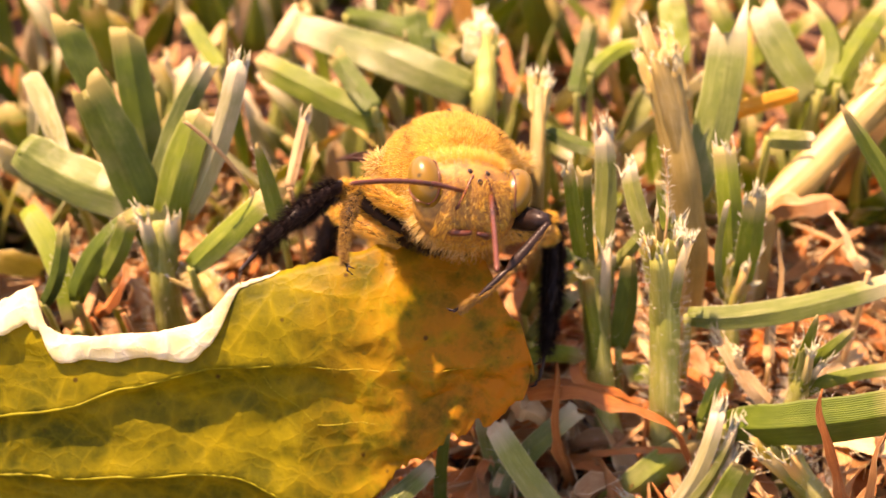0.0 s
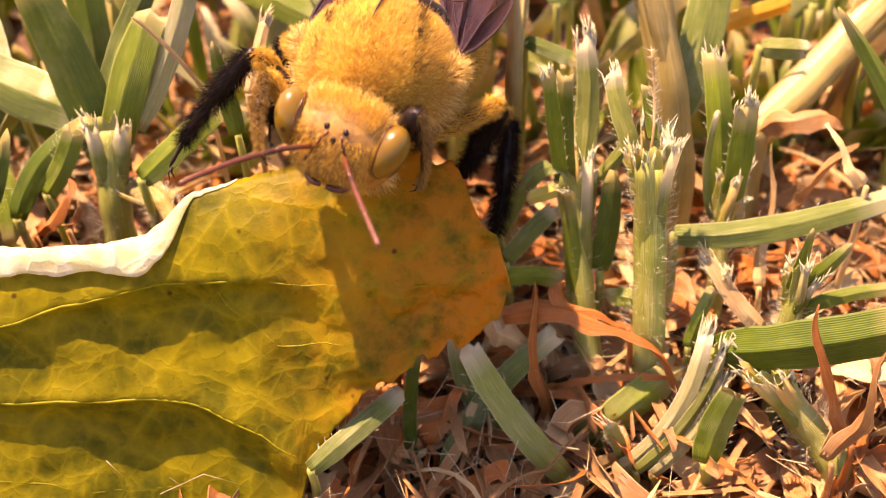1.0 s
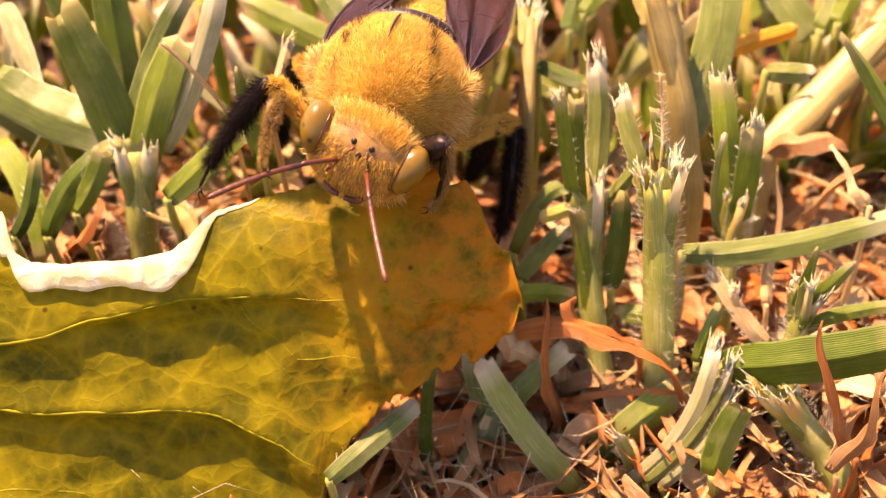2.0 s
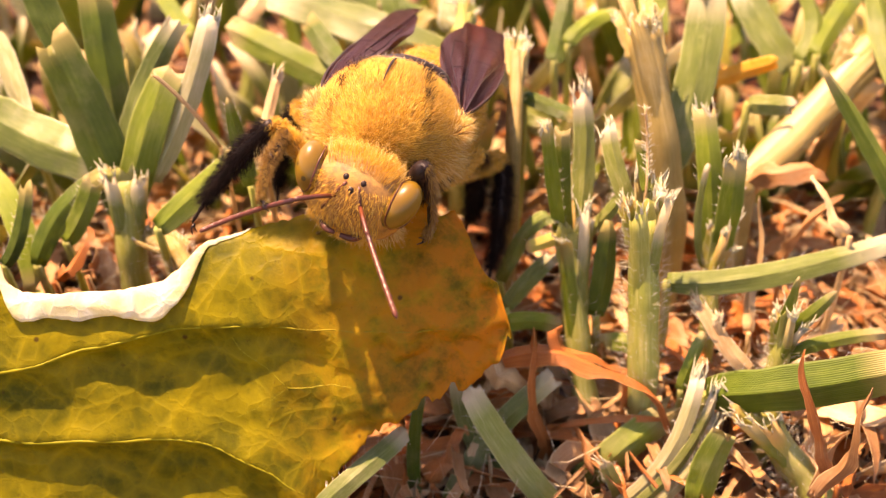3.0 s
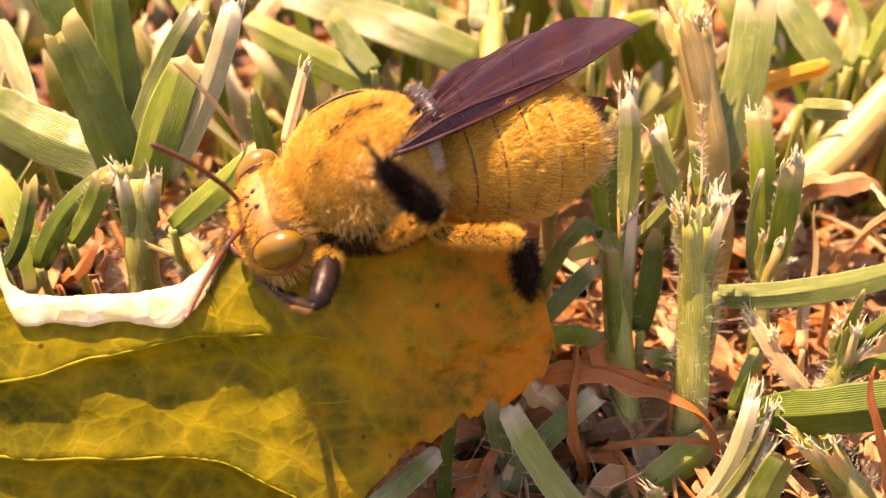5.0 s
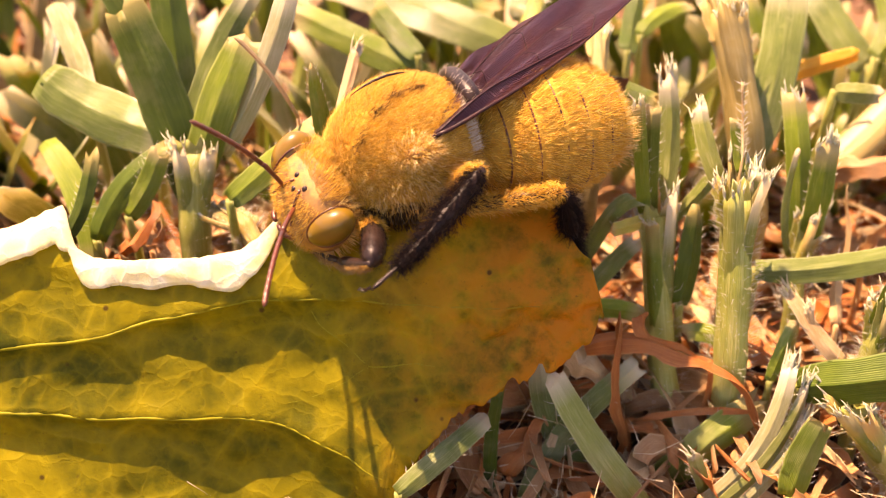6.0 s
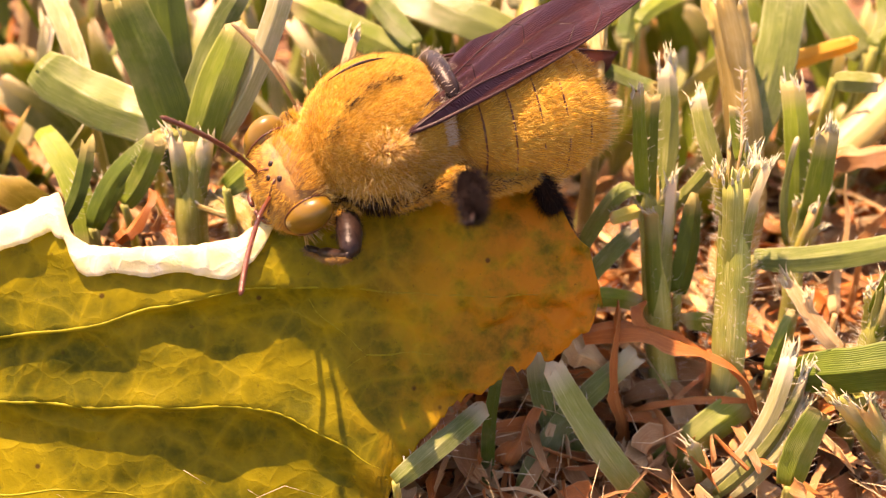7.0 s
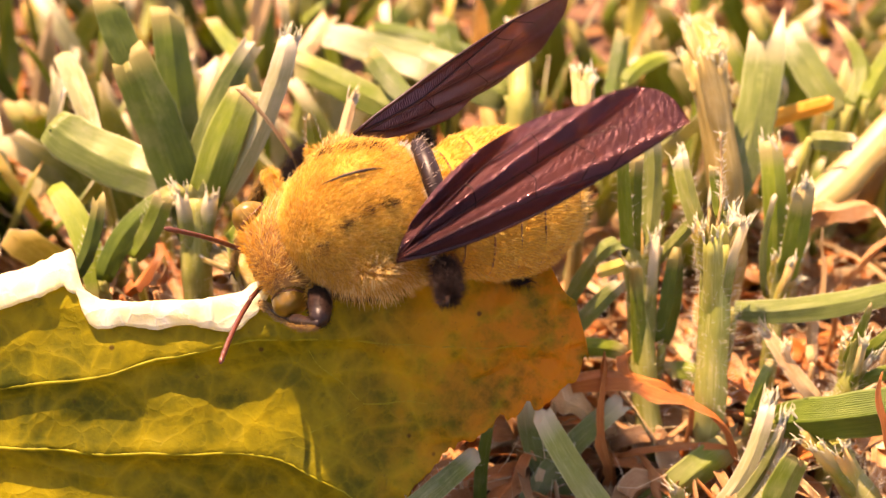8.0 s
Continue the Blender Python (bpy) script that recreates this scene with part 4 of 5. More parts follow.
def fallen_leaf():
    root = thing("fallen_leaf", "large yellow-green fallen leaf with rolled pale edge", "leaf")
    xs = np.concatenate([np.linspace(-60, -33, 16), np.linspace(-32.5, 4.3, 150)])
    nv, lip = 64, 9
    v, uv, lips = [], [], []
    for x in xs:
        jag = 0.8 * noise.noise(Vector((x * 1.1, 5.0, 0))) + 0.5 * noise.noise(Vector((x * 3.1, 2.0, 0))) + 0.25 * noise.noise(Vector((x * 7.0, 4.0, 0)))
        zt, zl = np.interp(x, TOP_X, TOP_Z) + 0.07 * noise.noise(Vector((x * 2.3, 9.0, 0))) + 0.3 * (x > -3) * jag, np.interp(x, LOW_X, LOW_Z) + jag * (x > -9.5)
        zl = min(zl, zt - 0.02)
        for s in np.linspace(0, 1, nv):
            z = zl + (zt - zl) * s
            v.append(upright(x, leaf_y(x, z), z))
            uv.append((x * 0.1, s))
        over = float(np.interp(x, (-60, -34, -31, -29, -28.4, -27.5, -24, -18.5, -16.6, -15.6, -12.6, 4), (2.0, 2.0, 2.0, 1.7, 0.6, 1.7, 2.0, 2.3, 1.7, 0.3, 0.0, 0.0)))
        over *= 1 + 0.25 * noise.noise(Vector((x * 0.35, 8.0, 0)))
        if x > -12.5:
            continue
        rise = 0.5 * noise.noise(Vector((x * 0.3, 1.0, 6.0)))
        for s in np.linspace(0, 1, lip):
            part_way = min(1.0, over / 2)
            zz = zt - (0.62 + 0.25 * noise.noise(Vector((x * 0.3, 3.0, s)))) * over * s
            puff = part_way * (0.16 + 0.3 * rise + 0.2 * noise.noise(Vector((x * 0.35, s * 2.0, 2.0)))) * math.sin(math.pi * s * 0.8)
            lips.append(upright(x, leaf_y(x, zz) - 0.08 * part_way - 0.35 * s * part_way - puff, zz + part_way * (0.05 + 0.22 * math.sin(math.pi * s))))
    v = np.array(v)
    body = mesh("blade", v, grid_faces(nv, len(xs)), leaf_skin, True, uv)
    ob = part("blade", body, root, "thin yellow-green leaf surface, orange at the end")
    edge = part("rolled_edge", mesh("rolled_edge", lips, grid_faces(lip, len(lips) // lip), leaf_back), root, "pale cream rolled-over edge")
    sol = edge.modifiers.new("thickness", "SOLIDIFY")
    sol.thickness, sol.offset = 0.00022, 0
    sol = ob.modifiers.new("thickness", "SOLIDIFY")
    sol.thickness, sol.offset = 0.00016, 0

    def vein(pts, r0, r1):
        d = np.array(pts, float)
        k = np.linspace(0, 1, len(d))
        s = np.linspace(0, 1, 40)
        x = np.interp(s, k, d[:, 0])
        z = np.interp(s, k, d[:, 1])
        z = np.convolve(np.pad(z, 4, "edge"), np.ones(9) / 9, "valid")
        line = np.array([leaf_point(a, b, 0.02) for a, b in zip(x, z)])
        part("vein", tube("vein", line, np.linspace(r0, r1, 40) * 0.5, vein_skin, 8), root)

    for line, r0, r1 in VEINS:
        vein(line, r0, r1)


fallen_leaf()


# ---- the bee: it faces -Y, its left is +X; origin in the middle of the thorax ----
NECK = np.array((0, -4.5, -0.8))
bee = thing("carpenter_bee", "large golden furry carpenter bee with smoky violet wings", "bee")
bee.scale = (0.9, 0.9, 0.9)


def fur_on(name, parent, c, r, n, length, mat, sweep, keep=None, seed=1, rad=0.022, upright=0.7, label="dense golden fur"):
    p, nn = on_ball(n, c, r, keep, seed)
    q = np.random.default_rng(seed + 50)
    clump = np.array([[noise.noise(Vector(x * 0.9)), noise.noise(Vector(x * 0.9 + 7)), noise.noise(Vector(x * 0.9 + 13))] for x in p])
    d = upright * nn + np.asarray(sweep) + 0.13 * q.normal(size=p.shape) + 0.16 * clump
    inward = (d * nn).sum(1, keepdims=True)
    d = d + nn * np.maximum(0.15 - inward, 0)
    return part(name, hairs(name, p, d, length, rad, mat, 0.22, q), parent, label, "stuff")


TH = ((0, 0.2, 0.75), (5.3, 5.5, 5.0))
thorax = part("thorax", ball("thorax", *TH, under_fur, lump=0.05), bee, "round thorax under matted golden down")
fur_on("fur", thorax, *TH, 62000, 0.5, fur_gold, (0, 0.5, 0.0), lambda p: (p[:, 2] > -1.9) & ((p[:, 1] < 3.4) | ((p[:, 1] < 4.3) & (p[:, 2] < 0.4))), 2, 0.0125, 0.36)
fur_on("long_fur", thorax, *TH, 3000, 0.8, fur_amber, (0, 0.55, 0.0), lambda p: (p[:, 2] > -1.5) & (p[:, 1] < 3.8), 14, 0.014, 0.36, label="longer amber hairs")
# underside coloured dark to stand in for the shade under the body
breast = part("breast", ball("breast", (0, 0.1, -1.1), (4.8, 4.8, 3.1), cuticle_black, lump=0.06), thorax, "hairy underside, darkened as if in shade")
fur_on("breast_fur", breast, (0, 0.1, -1.1), (4.8, 4.8, 3.1), 9000, 0.7, fur_shaded, (0, 0.2, -0.3), lambda p: p[:, 2] < -1.4, 19, 0.018, label="shade-darkened fur beneath")
fur_on("side_fur", thorax, (0, 0.4, -0.2), (5.3, 4.8, 3.6), 5600, 1.05, fur_buff, (0, 0.2, -0.2), lambda p: (np.abs(p[:, 0]) > 3.2) & (p[:, 2] < 1.4) & (p[:, 2] > -1.9), 3, 0.026, label="tufted buff fur")
part("back_line", tube("back_line", bend((0, -3.0, 5.2), (0, -1.0, 5.95), (0, 1.0, 6.02), 8), (0.02, 0.05, 0.08, 0.10, 0.11, 0.10, 0.07, 0.02), cuticle_black, 8), thorax, "bare glossy black line")
part("dark_fur", hairs("dark_fur", *[(lambda p, n: (p, n + (0, 0.6, 0)))(*on_ball(300, (0, 0.2, 0.75), (5.3, 5.5, 5.0), lambda p: (p[:, 2] > 3.0) & (np.abs(p[:, 0]) < 2.6) & (p[:, 1] > -2.5), 9))][0], 1.0, 0.018, fur_black), thorax, "sparse dark hairs", "stuff")
for sx in (1, -1):
    s_ = np.linspace(0, 1, 40)
    y_ = -4.0 + 5.4 * s_
    x_ = sx * (3.4 - 1.2 * s_)
    q_ = np.random.default_rng(77 + sx)
    seam = np.stack([x_, y_, 0.75 + 5.0 * np.sqrt(np.clip(1 - (x_ / 5.3) ** 2 - (y_ / 5.5) ** 2, 0, 1)) + 0.2], 1)
    seam = np.repeat(seam, 32, 0) + q_.normal(size=(1280, 3)) * (0.24, 0.3, 0.05)
    seam = seam[q_.random(1280) < 0.2 + 0.22 * np.sin(np.linspace(0, 23, 1280))]
    part("seam_hairs", hairs("seam_hairs", seam, np.array((0.2 * sx, 0.8, 0.45)) + 0.3 * q_.normal(size=seam.shape), 0.7, 0.012, fur_black, 0.25, q_), thorax, "dark hairs along a seam", "stuff")
    teg = part("wing_scale", ball("wing_scale", (4.6 * sx, -0.2, 1.9), (0.9, 1.1, 0.6), cuticle_face, nu=14, nv=10), thorax, "small tan wing scale")
    fur_on("shoulder_tuft", thorax, (4.7 * sx, -0.2, 1.9), (1.1, 1.4, 0.8), 900, 0.9, fur_buff, (0, 0.3, 0.1), None, 4 + sx, 0.024, label="buff shoulder tuft")

arc = np.linspace(-3.5, 3.5, 26)
band = np.stack([arc, 4.35 + 0.02 * arc ** 2, 1.05 + 3.9 * np.sqrt(1 - (arc / 4.6) ** 2)], 1)
band_r = 0.72 * np.interp(np.abs(arc), [0, 2.8, 3.5], [1, 0.9, 0.3])
waist = part("waist", tube("waist", band, band_r, cuticle_black, 12), bee, "glossy black band across the waist")
p, nn, t = around(band, band_r, 160, 11)
part("fringe", hairs("fringe", p, nn * 0.5 + np.array((0, 0.8, 0.15)) + 0.2 * rng.normal(size=p.shape), 0.5, 0.012, fur_white), waist, "short whitish fringe", "stuff")
fur_on("down_patch", waist, (0, 3.3, 0.9), (4.7, 0.9, 3.9), 6500, 0.8, fur_white, (0, 0.5, 0.25), lambda p: (np.abs(p[:, 0]) > 1.0) & (p[:, 2] > 0.8) & (p[:, 1] > 3.4), 12, 0.014, label="whitish down beside the waist")

# abdomen in six overlapping segments
abdomen = part("abdomen", ball("abdomen", (0, 9.9, 0.1), (5.5, 6.3, 4.8), under_fur, lump=0.03), bee, "broad abdomen under golden fur")
for k in range(6):
    y0 = 5.3 + k * 1.85
    rel = np.clip((y0 + 0.9 - 9.9) / 6.3, -0.97, 0.97)
    rr = math.sqrt(1 - rel * rel)
    ring = np.linspace(0, 2 * np.pi, 40)
    pts = np.stack([5.46 * rr * np.cos(ring), np.full(40, y0 + 0.9), 0.1 + 4.76 * rr * np.sin(ring)], 1)
    part("segment_edge", tube("segment_edge", pts, 0.07, cuticle_red, 6), abdomen, "narrow dark segment edge")
    fur_on("segment_fur", abdomen, (0, 9.9, 0.1), (5.55, 6.35, 4.85), 18000, 0.62, fur_gold, (0, 0.6, -0.05), lambda p, a=y0: (p[:, 1] > a - 0.80) & (p[:, 1] <= a + 0.66), 60 + k, 0.020, 0.40)
fur_on("tail_tuft", abdomen, (0, 14.4, -0.8), (3.0, 1.9, 2.4), 1300, 1.3, fur_buff, (0, 0.9, 0), lambda p: p[:, 1] > 14.2, 71, label="pale fringe at the tail")

# head, in neck space
HC, HR = np.array((0, -6.45, -1.7)) - NECK, np.array((3.75, 2.25, 3.0))
v, f = ball_data((0, 0, 0), (1, 1, 1), 40, 28)
box = (np.abs(v) ** 2.2).sum(1, keepdims=True) ** (1 / 2.2)
head = part("head", mesh("head", HC + HR * v / box, f, cuticle_face), bee, "golden furry face with large olive eyes")
fur_on("crown_fur", head, HC, HR * 1.03, 8000, 0.95, fur_gold, (0, 0.5, 0.3), lambda p: (p[:, 1] > HC[1] - 1.1) & (p[:, 2] > HC[2] + 0.9) & (np.abs(p[:, 0]) < 2.3), 21, 0.013, label="pale buff fur on the crown")
fur_on("face_fur", head, HC, HR * 1.04, 7500, 0.5, fur_gold, (0, 0, -0.4), lambda p: (p[:, 1] < HC[1] - 0.2) & (np.abs(p[:, 0]) < 2.5) & (p[:, 2] < HC[2] + 1.9), 22, 0.013, 0.5, label="short golden fur on the face")
fur_on("cheek_fur", head, HC, HR * 1.04, 3200, 1.2, fur_buff, (0, 0.3, -0.3), lambda p: (p[:, 1] > HC[1] + 0.9) | ((p[:, 2] < HC[2] - 1.2) & (p[:, 1] > HC[1] - 0.4)), 23, 0.022, label="buff fur behind the cheeks")
fur_on("crown_tuft", head, HC, HR * 1.03, 2000, 1.1, fur_buff, (0, 0.45, 0.45), lambda p: (p[:, 1] > HC[1] - 0.2) & (p[:, 2] > HC[2] + 1.2), 27, 0.016, 0.6, label="longer pale hairs behind the crown")
FACE = np.array(Euler((radians(-24), 0, 0)).to_matrix())


def on_face(p):
    """A point of the head with the face turned upwards about its middle."""
    return (np.asarray(p, float) - NECK - HC) @ FACE.T + HC


for sx in (1, -1):
    tilt = Matrix(FACE.tolist()) @ Euler((radians(8), radians(17 * sx), radians(16 * sx))).to_matrix()
    v, f = ball_data((0, 0, 0), (1.2, 1.45, 1.9), 26, 18)
    v = v @ np.array(tilt).T + np.array((3.15 * sx, -6.9, -0.72)) - NECK
    eye = part("eye", mesh("eye", v, f, eye_skin), head, "glossy olive-yellow compound eye with dark flecks")
    ring = np.linspace(0, 2 * np.pi, 44)
    rim = []
    for a in ring:
        for k in np.linspace(0, np.pi, 90):
            d = np.array((-sx * math.cos(k), math.sin(k) * math.cos(a), math.sin(k) * math.sin(a))) * (1.22, 1.47, 1.92)
            spot = np.array(tilt) @ d + np.array((3.15 * sx, -6.9, -0.72)) - NECK
            if (np.abs((spot - HC) / HR) ** 2.2).sum() > 1.22:
                break
        rim.append(spot)
    part("eye_rim", tube("eye_rim", np.array(rim), 0.06, cuticle_red, 6), head, "thin dark rim of the eye")
    jaw = part("mandible", tube("mandible", on_face(bend((1.3 * sx, -6.9, -4.0), (1.0 * sx, -7.6, -4.3), (0.2 * sx, -7.9, -4.3), 8)), np.linspace(0.34, 0.16, 8), cuticle_red, 8), head, "black jaw")
for x, y, z in ((0, -8.28, -0.15), (0.62, -7.9, 0.42), (-0.62, -7.9, 0.42)):
    part("ocellus", ball("ocellus", np.array((x, y, z)) - NECK, (0.27, 0.27, 0.27), cuticle_black, nu=12, nv=8), head, "small black simple eye")
part("clypeus", ball("clypeus", on_face((0, -8.0, -2.2)), (1.5, 0.6, 1.3), cuticle_face, nu=20, nv=12), head, "smooth tan face plate")
for sx in (1, -1):
    part("face_groove", tube("face_groove", on_face(bend((0.45 * sx, -8.85, -0.6), (0.95 * sx, -8.85, -1.7), (1.5 * sx, -8.4, -3.0), 8)), 0.10, cuticle_red, 6), head)


def antenna(sx):
    """Scape and ringed flagellum, along +X from the socket."""
    pts = np.array([(0, 0, 0), (1.2, 0, 0.25), (2.6, 0, 0.45), (3.0, 0, 0.42)])
    fl = bend((2.9, 0, 0.42), (6.0, 0, 0.42), (9.4, 0, 0.0), 40)
    rad = 0.155 + 0.03 * np.abs(np.sin(np.linspace(0, 11 * np.pi, 40))) * 1.0
    rad[-2:] = (0.14, 0.06)
    v1, f1, _ = tube_data(pts, (0.15, 0.16, 0.18, 0.14), 9)
    v2, f2, _ = tube_data(fl, rad, 9, len(v1))
    return part("antenna", mesh("antenna", np.concatenate([v1, v2]), f1 + f2, cuticle_red), head, "ringed red-brown antenna")


antenna_left, antenna_right = antenna(1), antenna(-1)


def leg(name, upper, lower, thick, pale_foot, bare=False, slim=1.0):
    """Upper leg along +X; its shin with foot and claws begins at the knee."""
    s = np.linspace(0, 1, 12)
    pts = np.stack([s * upper, 0 * s, 0.25 * np.sin(s * 3.1)], 1)
    rad = thick * np.interp(s, [0, 0.15, 0.55, 0.9, 1], [0.45, 0.8, 1.0, 0.8, 0.12])
    up = part(name, tube(name, pts, rad, cuticle_black, 12), bee, "black leg with golden fur above")
    p, nn, t = around(pts, rad, 3000, 31, 0.05, 1.0)
    if pale_foot:
        m = (p[:, 0] < upper * 0.3) if bare else (nn[:, 2] > -2)
        p, nn, t = p[m], nn[m], t[m]
    if not pale_foot:
        m = (nn[:, 2] > -0.1) | (p[:, 0] > upper * 0.72)
        p, nn, t = p[m], nn[m], t[m]
    if bare:
        pb, nb, tb = around(pts, rad, 700, 37, 0.1, 1.0)
        part("thigh_bristles", hairs("thigh_bristles", pb, nb * 0.7 + 0.6 * tb + 0.2 * rng.normal(size=pb.shape), 0.3, 0.013, fur_black), up, "short black bristles", "stuff")
    part("thigh_fur", hairs("thigh_fur", p, nn * 0.5 + (0.7 * (p[:, :1] < 0.85 * upper) + 0.1) * t + 0.25 * rng.normal(size=p.shape), 0.6, 0.020, fur_gold), up, "golden fur", "stuff")
    s = np.linspace(0, 1, 30)
    pts = np.stack([s * lower, 0 * s, 0.5 * np.sin(s * 2.6) - 0.2 * s], 1)
    rad = thick * slim * np.interp(s, [0, 0.08, 0.38, 0.46, 0.50, 0.56, 0.74, 0.78, 0.98, 1], [0.5, 0.7, 0.95, 0.72, 0.34, 0.62, 0.45, 0.26, 0.26, 0.1])
    rad = rad * (1 - 0.25 * (s > 0.78) * np.abs(np.sin(s * 40)))
    sh = part("shin", tube("shin", pts, rad, cuticle_black, 12), up, "black shin and foot with long hairs")
    if pale_foot:
        p, nn, t = around(pts, rad, 3000, 32, 0.0, 0.98)
        m = (nn[:, 2] > (0.25 if bare else -2)) | (p[:, 0] > lower * 0.8)
        p, nn, t = p[m], nn[m], t[m]
        hairs_me = hairs("shin_fur", p, nn * 0.5 + 0.8 * t + 0.25 * rng.normal(size=p.shape), 0.5, 0.020, fur_brown)
    else:
        p, nn, t = around(pts, rad, 2600, 32, 0.02, 0.8)
        hairs_me = hairs("shin_fur", p, nn * 0.75 + 0.7 * t + 0.3 * rng.normal(size=p.shape), 1.0, 0.016, fur_black)
    # the fur belongs to the shin's own mesh
    off = len(sh.data.vertices)
    bm = bmesh.new()
    bm.from_mesh(sh.data)
    bm.from_mesh(hairs_me)
    sh.data.materials.append(hairs_me.materials[0])
    bm.faces.ensure_lookup_table()
    base = len(sh.data.polygons)
    for k in range(base, len(bm.faces)):
        bm.faces[k].material_index = 1
    claws = [(np.array([(lower - 0.1, 0, -0.1), (lower + 0.3, 0.2 * c, -0.2), (lower + 0.5, 0.3 * c, -0.6)]), (0.1, 0.07, 0.03)) for c in (1, -1)]
    cm = tubes("claws", claws, cuticle_black)
    bm.from_mesh(cm)
    bm.to_mesh(sh.data)
    bm.free()
    sh.data.shade_smooth()
    return up, sh


leg_lf, shin_lf = leg("foreleg", 5.2, 8.4, 0.85, True, True, 0.55)
leg_rf, shin_rf = leg("foreleg", 5.2, 8.4, 0.44, True)
leg_lm, shin_lm = leg("middle_leg", 6.6, 11.0, 0.64, False)
leg_rm, shin_rm = leg("middle_leg", 6.6, 11.0, 0.64, False)
leg_lh, shin_lh = leg("hind_leg", 7.2, 11.0, 0.62, False)
leg_rh, shin_rh = leg("hind_leg", 7.2, 11.0, 0.62, False)


def wing(sx):
    """Forewing along +X with its trailing edge on +Y, the hindwing hooked behind it."""
    nx, ny, ln = 70, 34, 20.6
    s = np.linspace(0.0, 1, nx)
    lead = -1.1 * np.sin(np.pi * s ** 0.8) - 0.05
    trail = 0.12 + 5.9 * s ** 1.15 * np.sqrt(np.clip(1 - s ** 4.5, 0, 1))
    trail[-1] = lead[-1] + 0.05
    flip = 1.0 if sx > 0 else -1.0

    def pleat(x, y):
        """The folds between the veins fan out from the base and flatten towards the tip."""
        fan = math.sin(34 * y / (x + 3.0) + 0.6) + 0.35 * math.sin(71 * y / (x + 3.0) + 1.0)
        return 0.36 * fan * min(1, x / 4) * (1 - 0.62 * x / ln) - 0.003 * (x - 8) ** 2

    def sheet(x, y0, y1, drop):
        v, uv = [], []
        for i in range(len(x)):
            for j, k in enumerate(np.linspace(0, 1, ny)):
                y = y0[i] + (y1[i] - y0[i]) * k
                v.append((x[i], y, flip * (pleat(x[i], y) + drop)))
                uv.append((x[i] / 8, y / 8))
        return np.array(v), uv

    v, uv = sheet(s * ln, lead, trail, 0.0)
    fore = part("wing", mesh("wing", v, grid_faces(ny, nx), wing_skin, True, uv), bee, "smoky brown wing with violet sheen")
    sol = fore.modifiers.new("thickness", "SOLIDIFY")
    sol.thickness, sol.offset = 0.00003, 0
    k = np.linspace(0.0, 0.74, 44)
    t0 = np.interp(k, s, trail) - 0.35
    t1 = t0 + 0.35 + 2.1 * np.sin(np.pi * np.clip(k / 0.74, 0, 1) ** 0.8) ** 0.9
    v, uv = sheet(k * ln, t0, t1, -0.12)
    hind = part("hindwing", mesh("hindwing", v, grid_faces(ny, 44), wing_skin, True, uv), fore, "smaller smoky hindwing")
    sol = hind.modifiers.new("thickness", "SOLIDIFY")
    sol.thickness, sol.offset = 0.00003, 0

    def line(pts, r0, r1):
        d = np.array(pts, float) * (0.958, 1)
        q = np.linspace(0, 1, 24)
        kk = np.linspace(0, 1, len(d))
        x, y = np.interp(q, kk, d[:, 0]), np.interp(q, kk, d[:, 1])
        z = [flip * pleat(a, b) for a, b in zip(x, y)]
        part("wing_vein", tube("wing_vein", np.stack([x, y, z], 1), np.linspace(r0, r1, 24) * 0.6, wing_rib, 6), fore)

    edge = [(a * 21.5, float(np.interp(a, s, lead))) for a in np.linspace(0, 0.97, 14)]
    line(edge, 0.26, 0.10)
    line([(0.2, 0), (6, 0.1), (12, -0.3), (15.5, -0.7)], 0.16, 0.10)
    line([(0.2, 0.1), (5, 0.9), (10, 1.6), (14, 2.0), (18, 1.6)], 0.14, 0.05)
    line([(0.3, 0.2), (4, 1.7), (8, 3.0), (12, 3.6), (15, 3.5)], 0.12, 0.05)
    line([(6.5, 0.9), (7.0, 2.0), (6.6, 2.6)], 0.08, 0.07)
    line([(10.5, -0.2), (11.0, 0.9), (10.6, 1.6)], 0.08, 0.07)
    line([(13.5, -0.5), (15.2, 0.6), (14.2, 1.9)], 0.08, 0.06)
    line([(11.5, 1.8), (12.2, 2.8), (12.0, 3.6)], 0.07, 0.06)
    line([(15.5, -0.7), (17.2, 0.2), (18.0, 1.4)], 0.08, 0.05)
    return fore


wing_left, wing_right = wing(1), wing(-1)


# ---- what moves ----
def at(x, y, z, rx, ry, rz):
    """A pose from millimetres and degrees."""
    return pose(x * MM, y * MM, z * MM, rx, ry, rz)


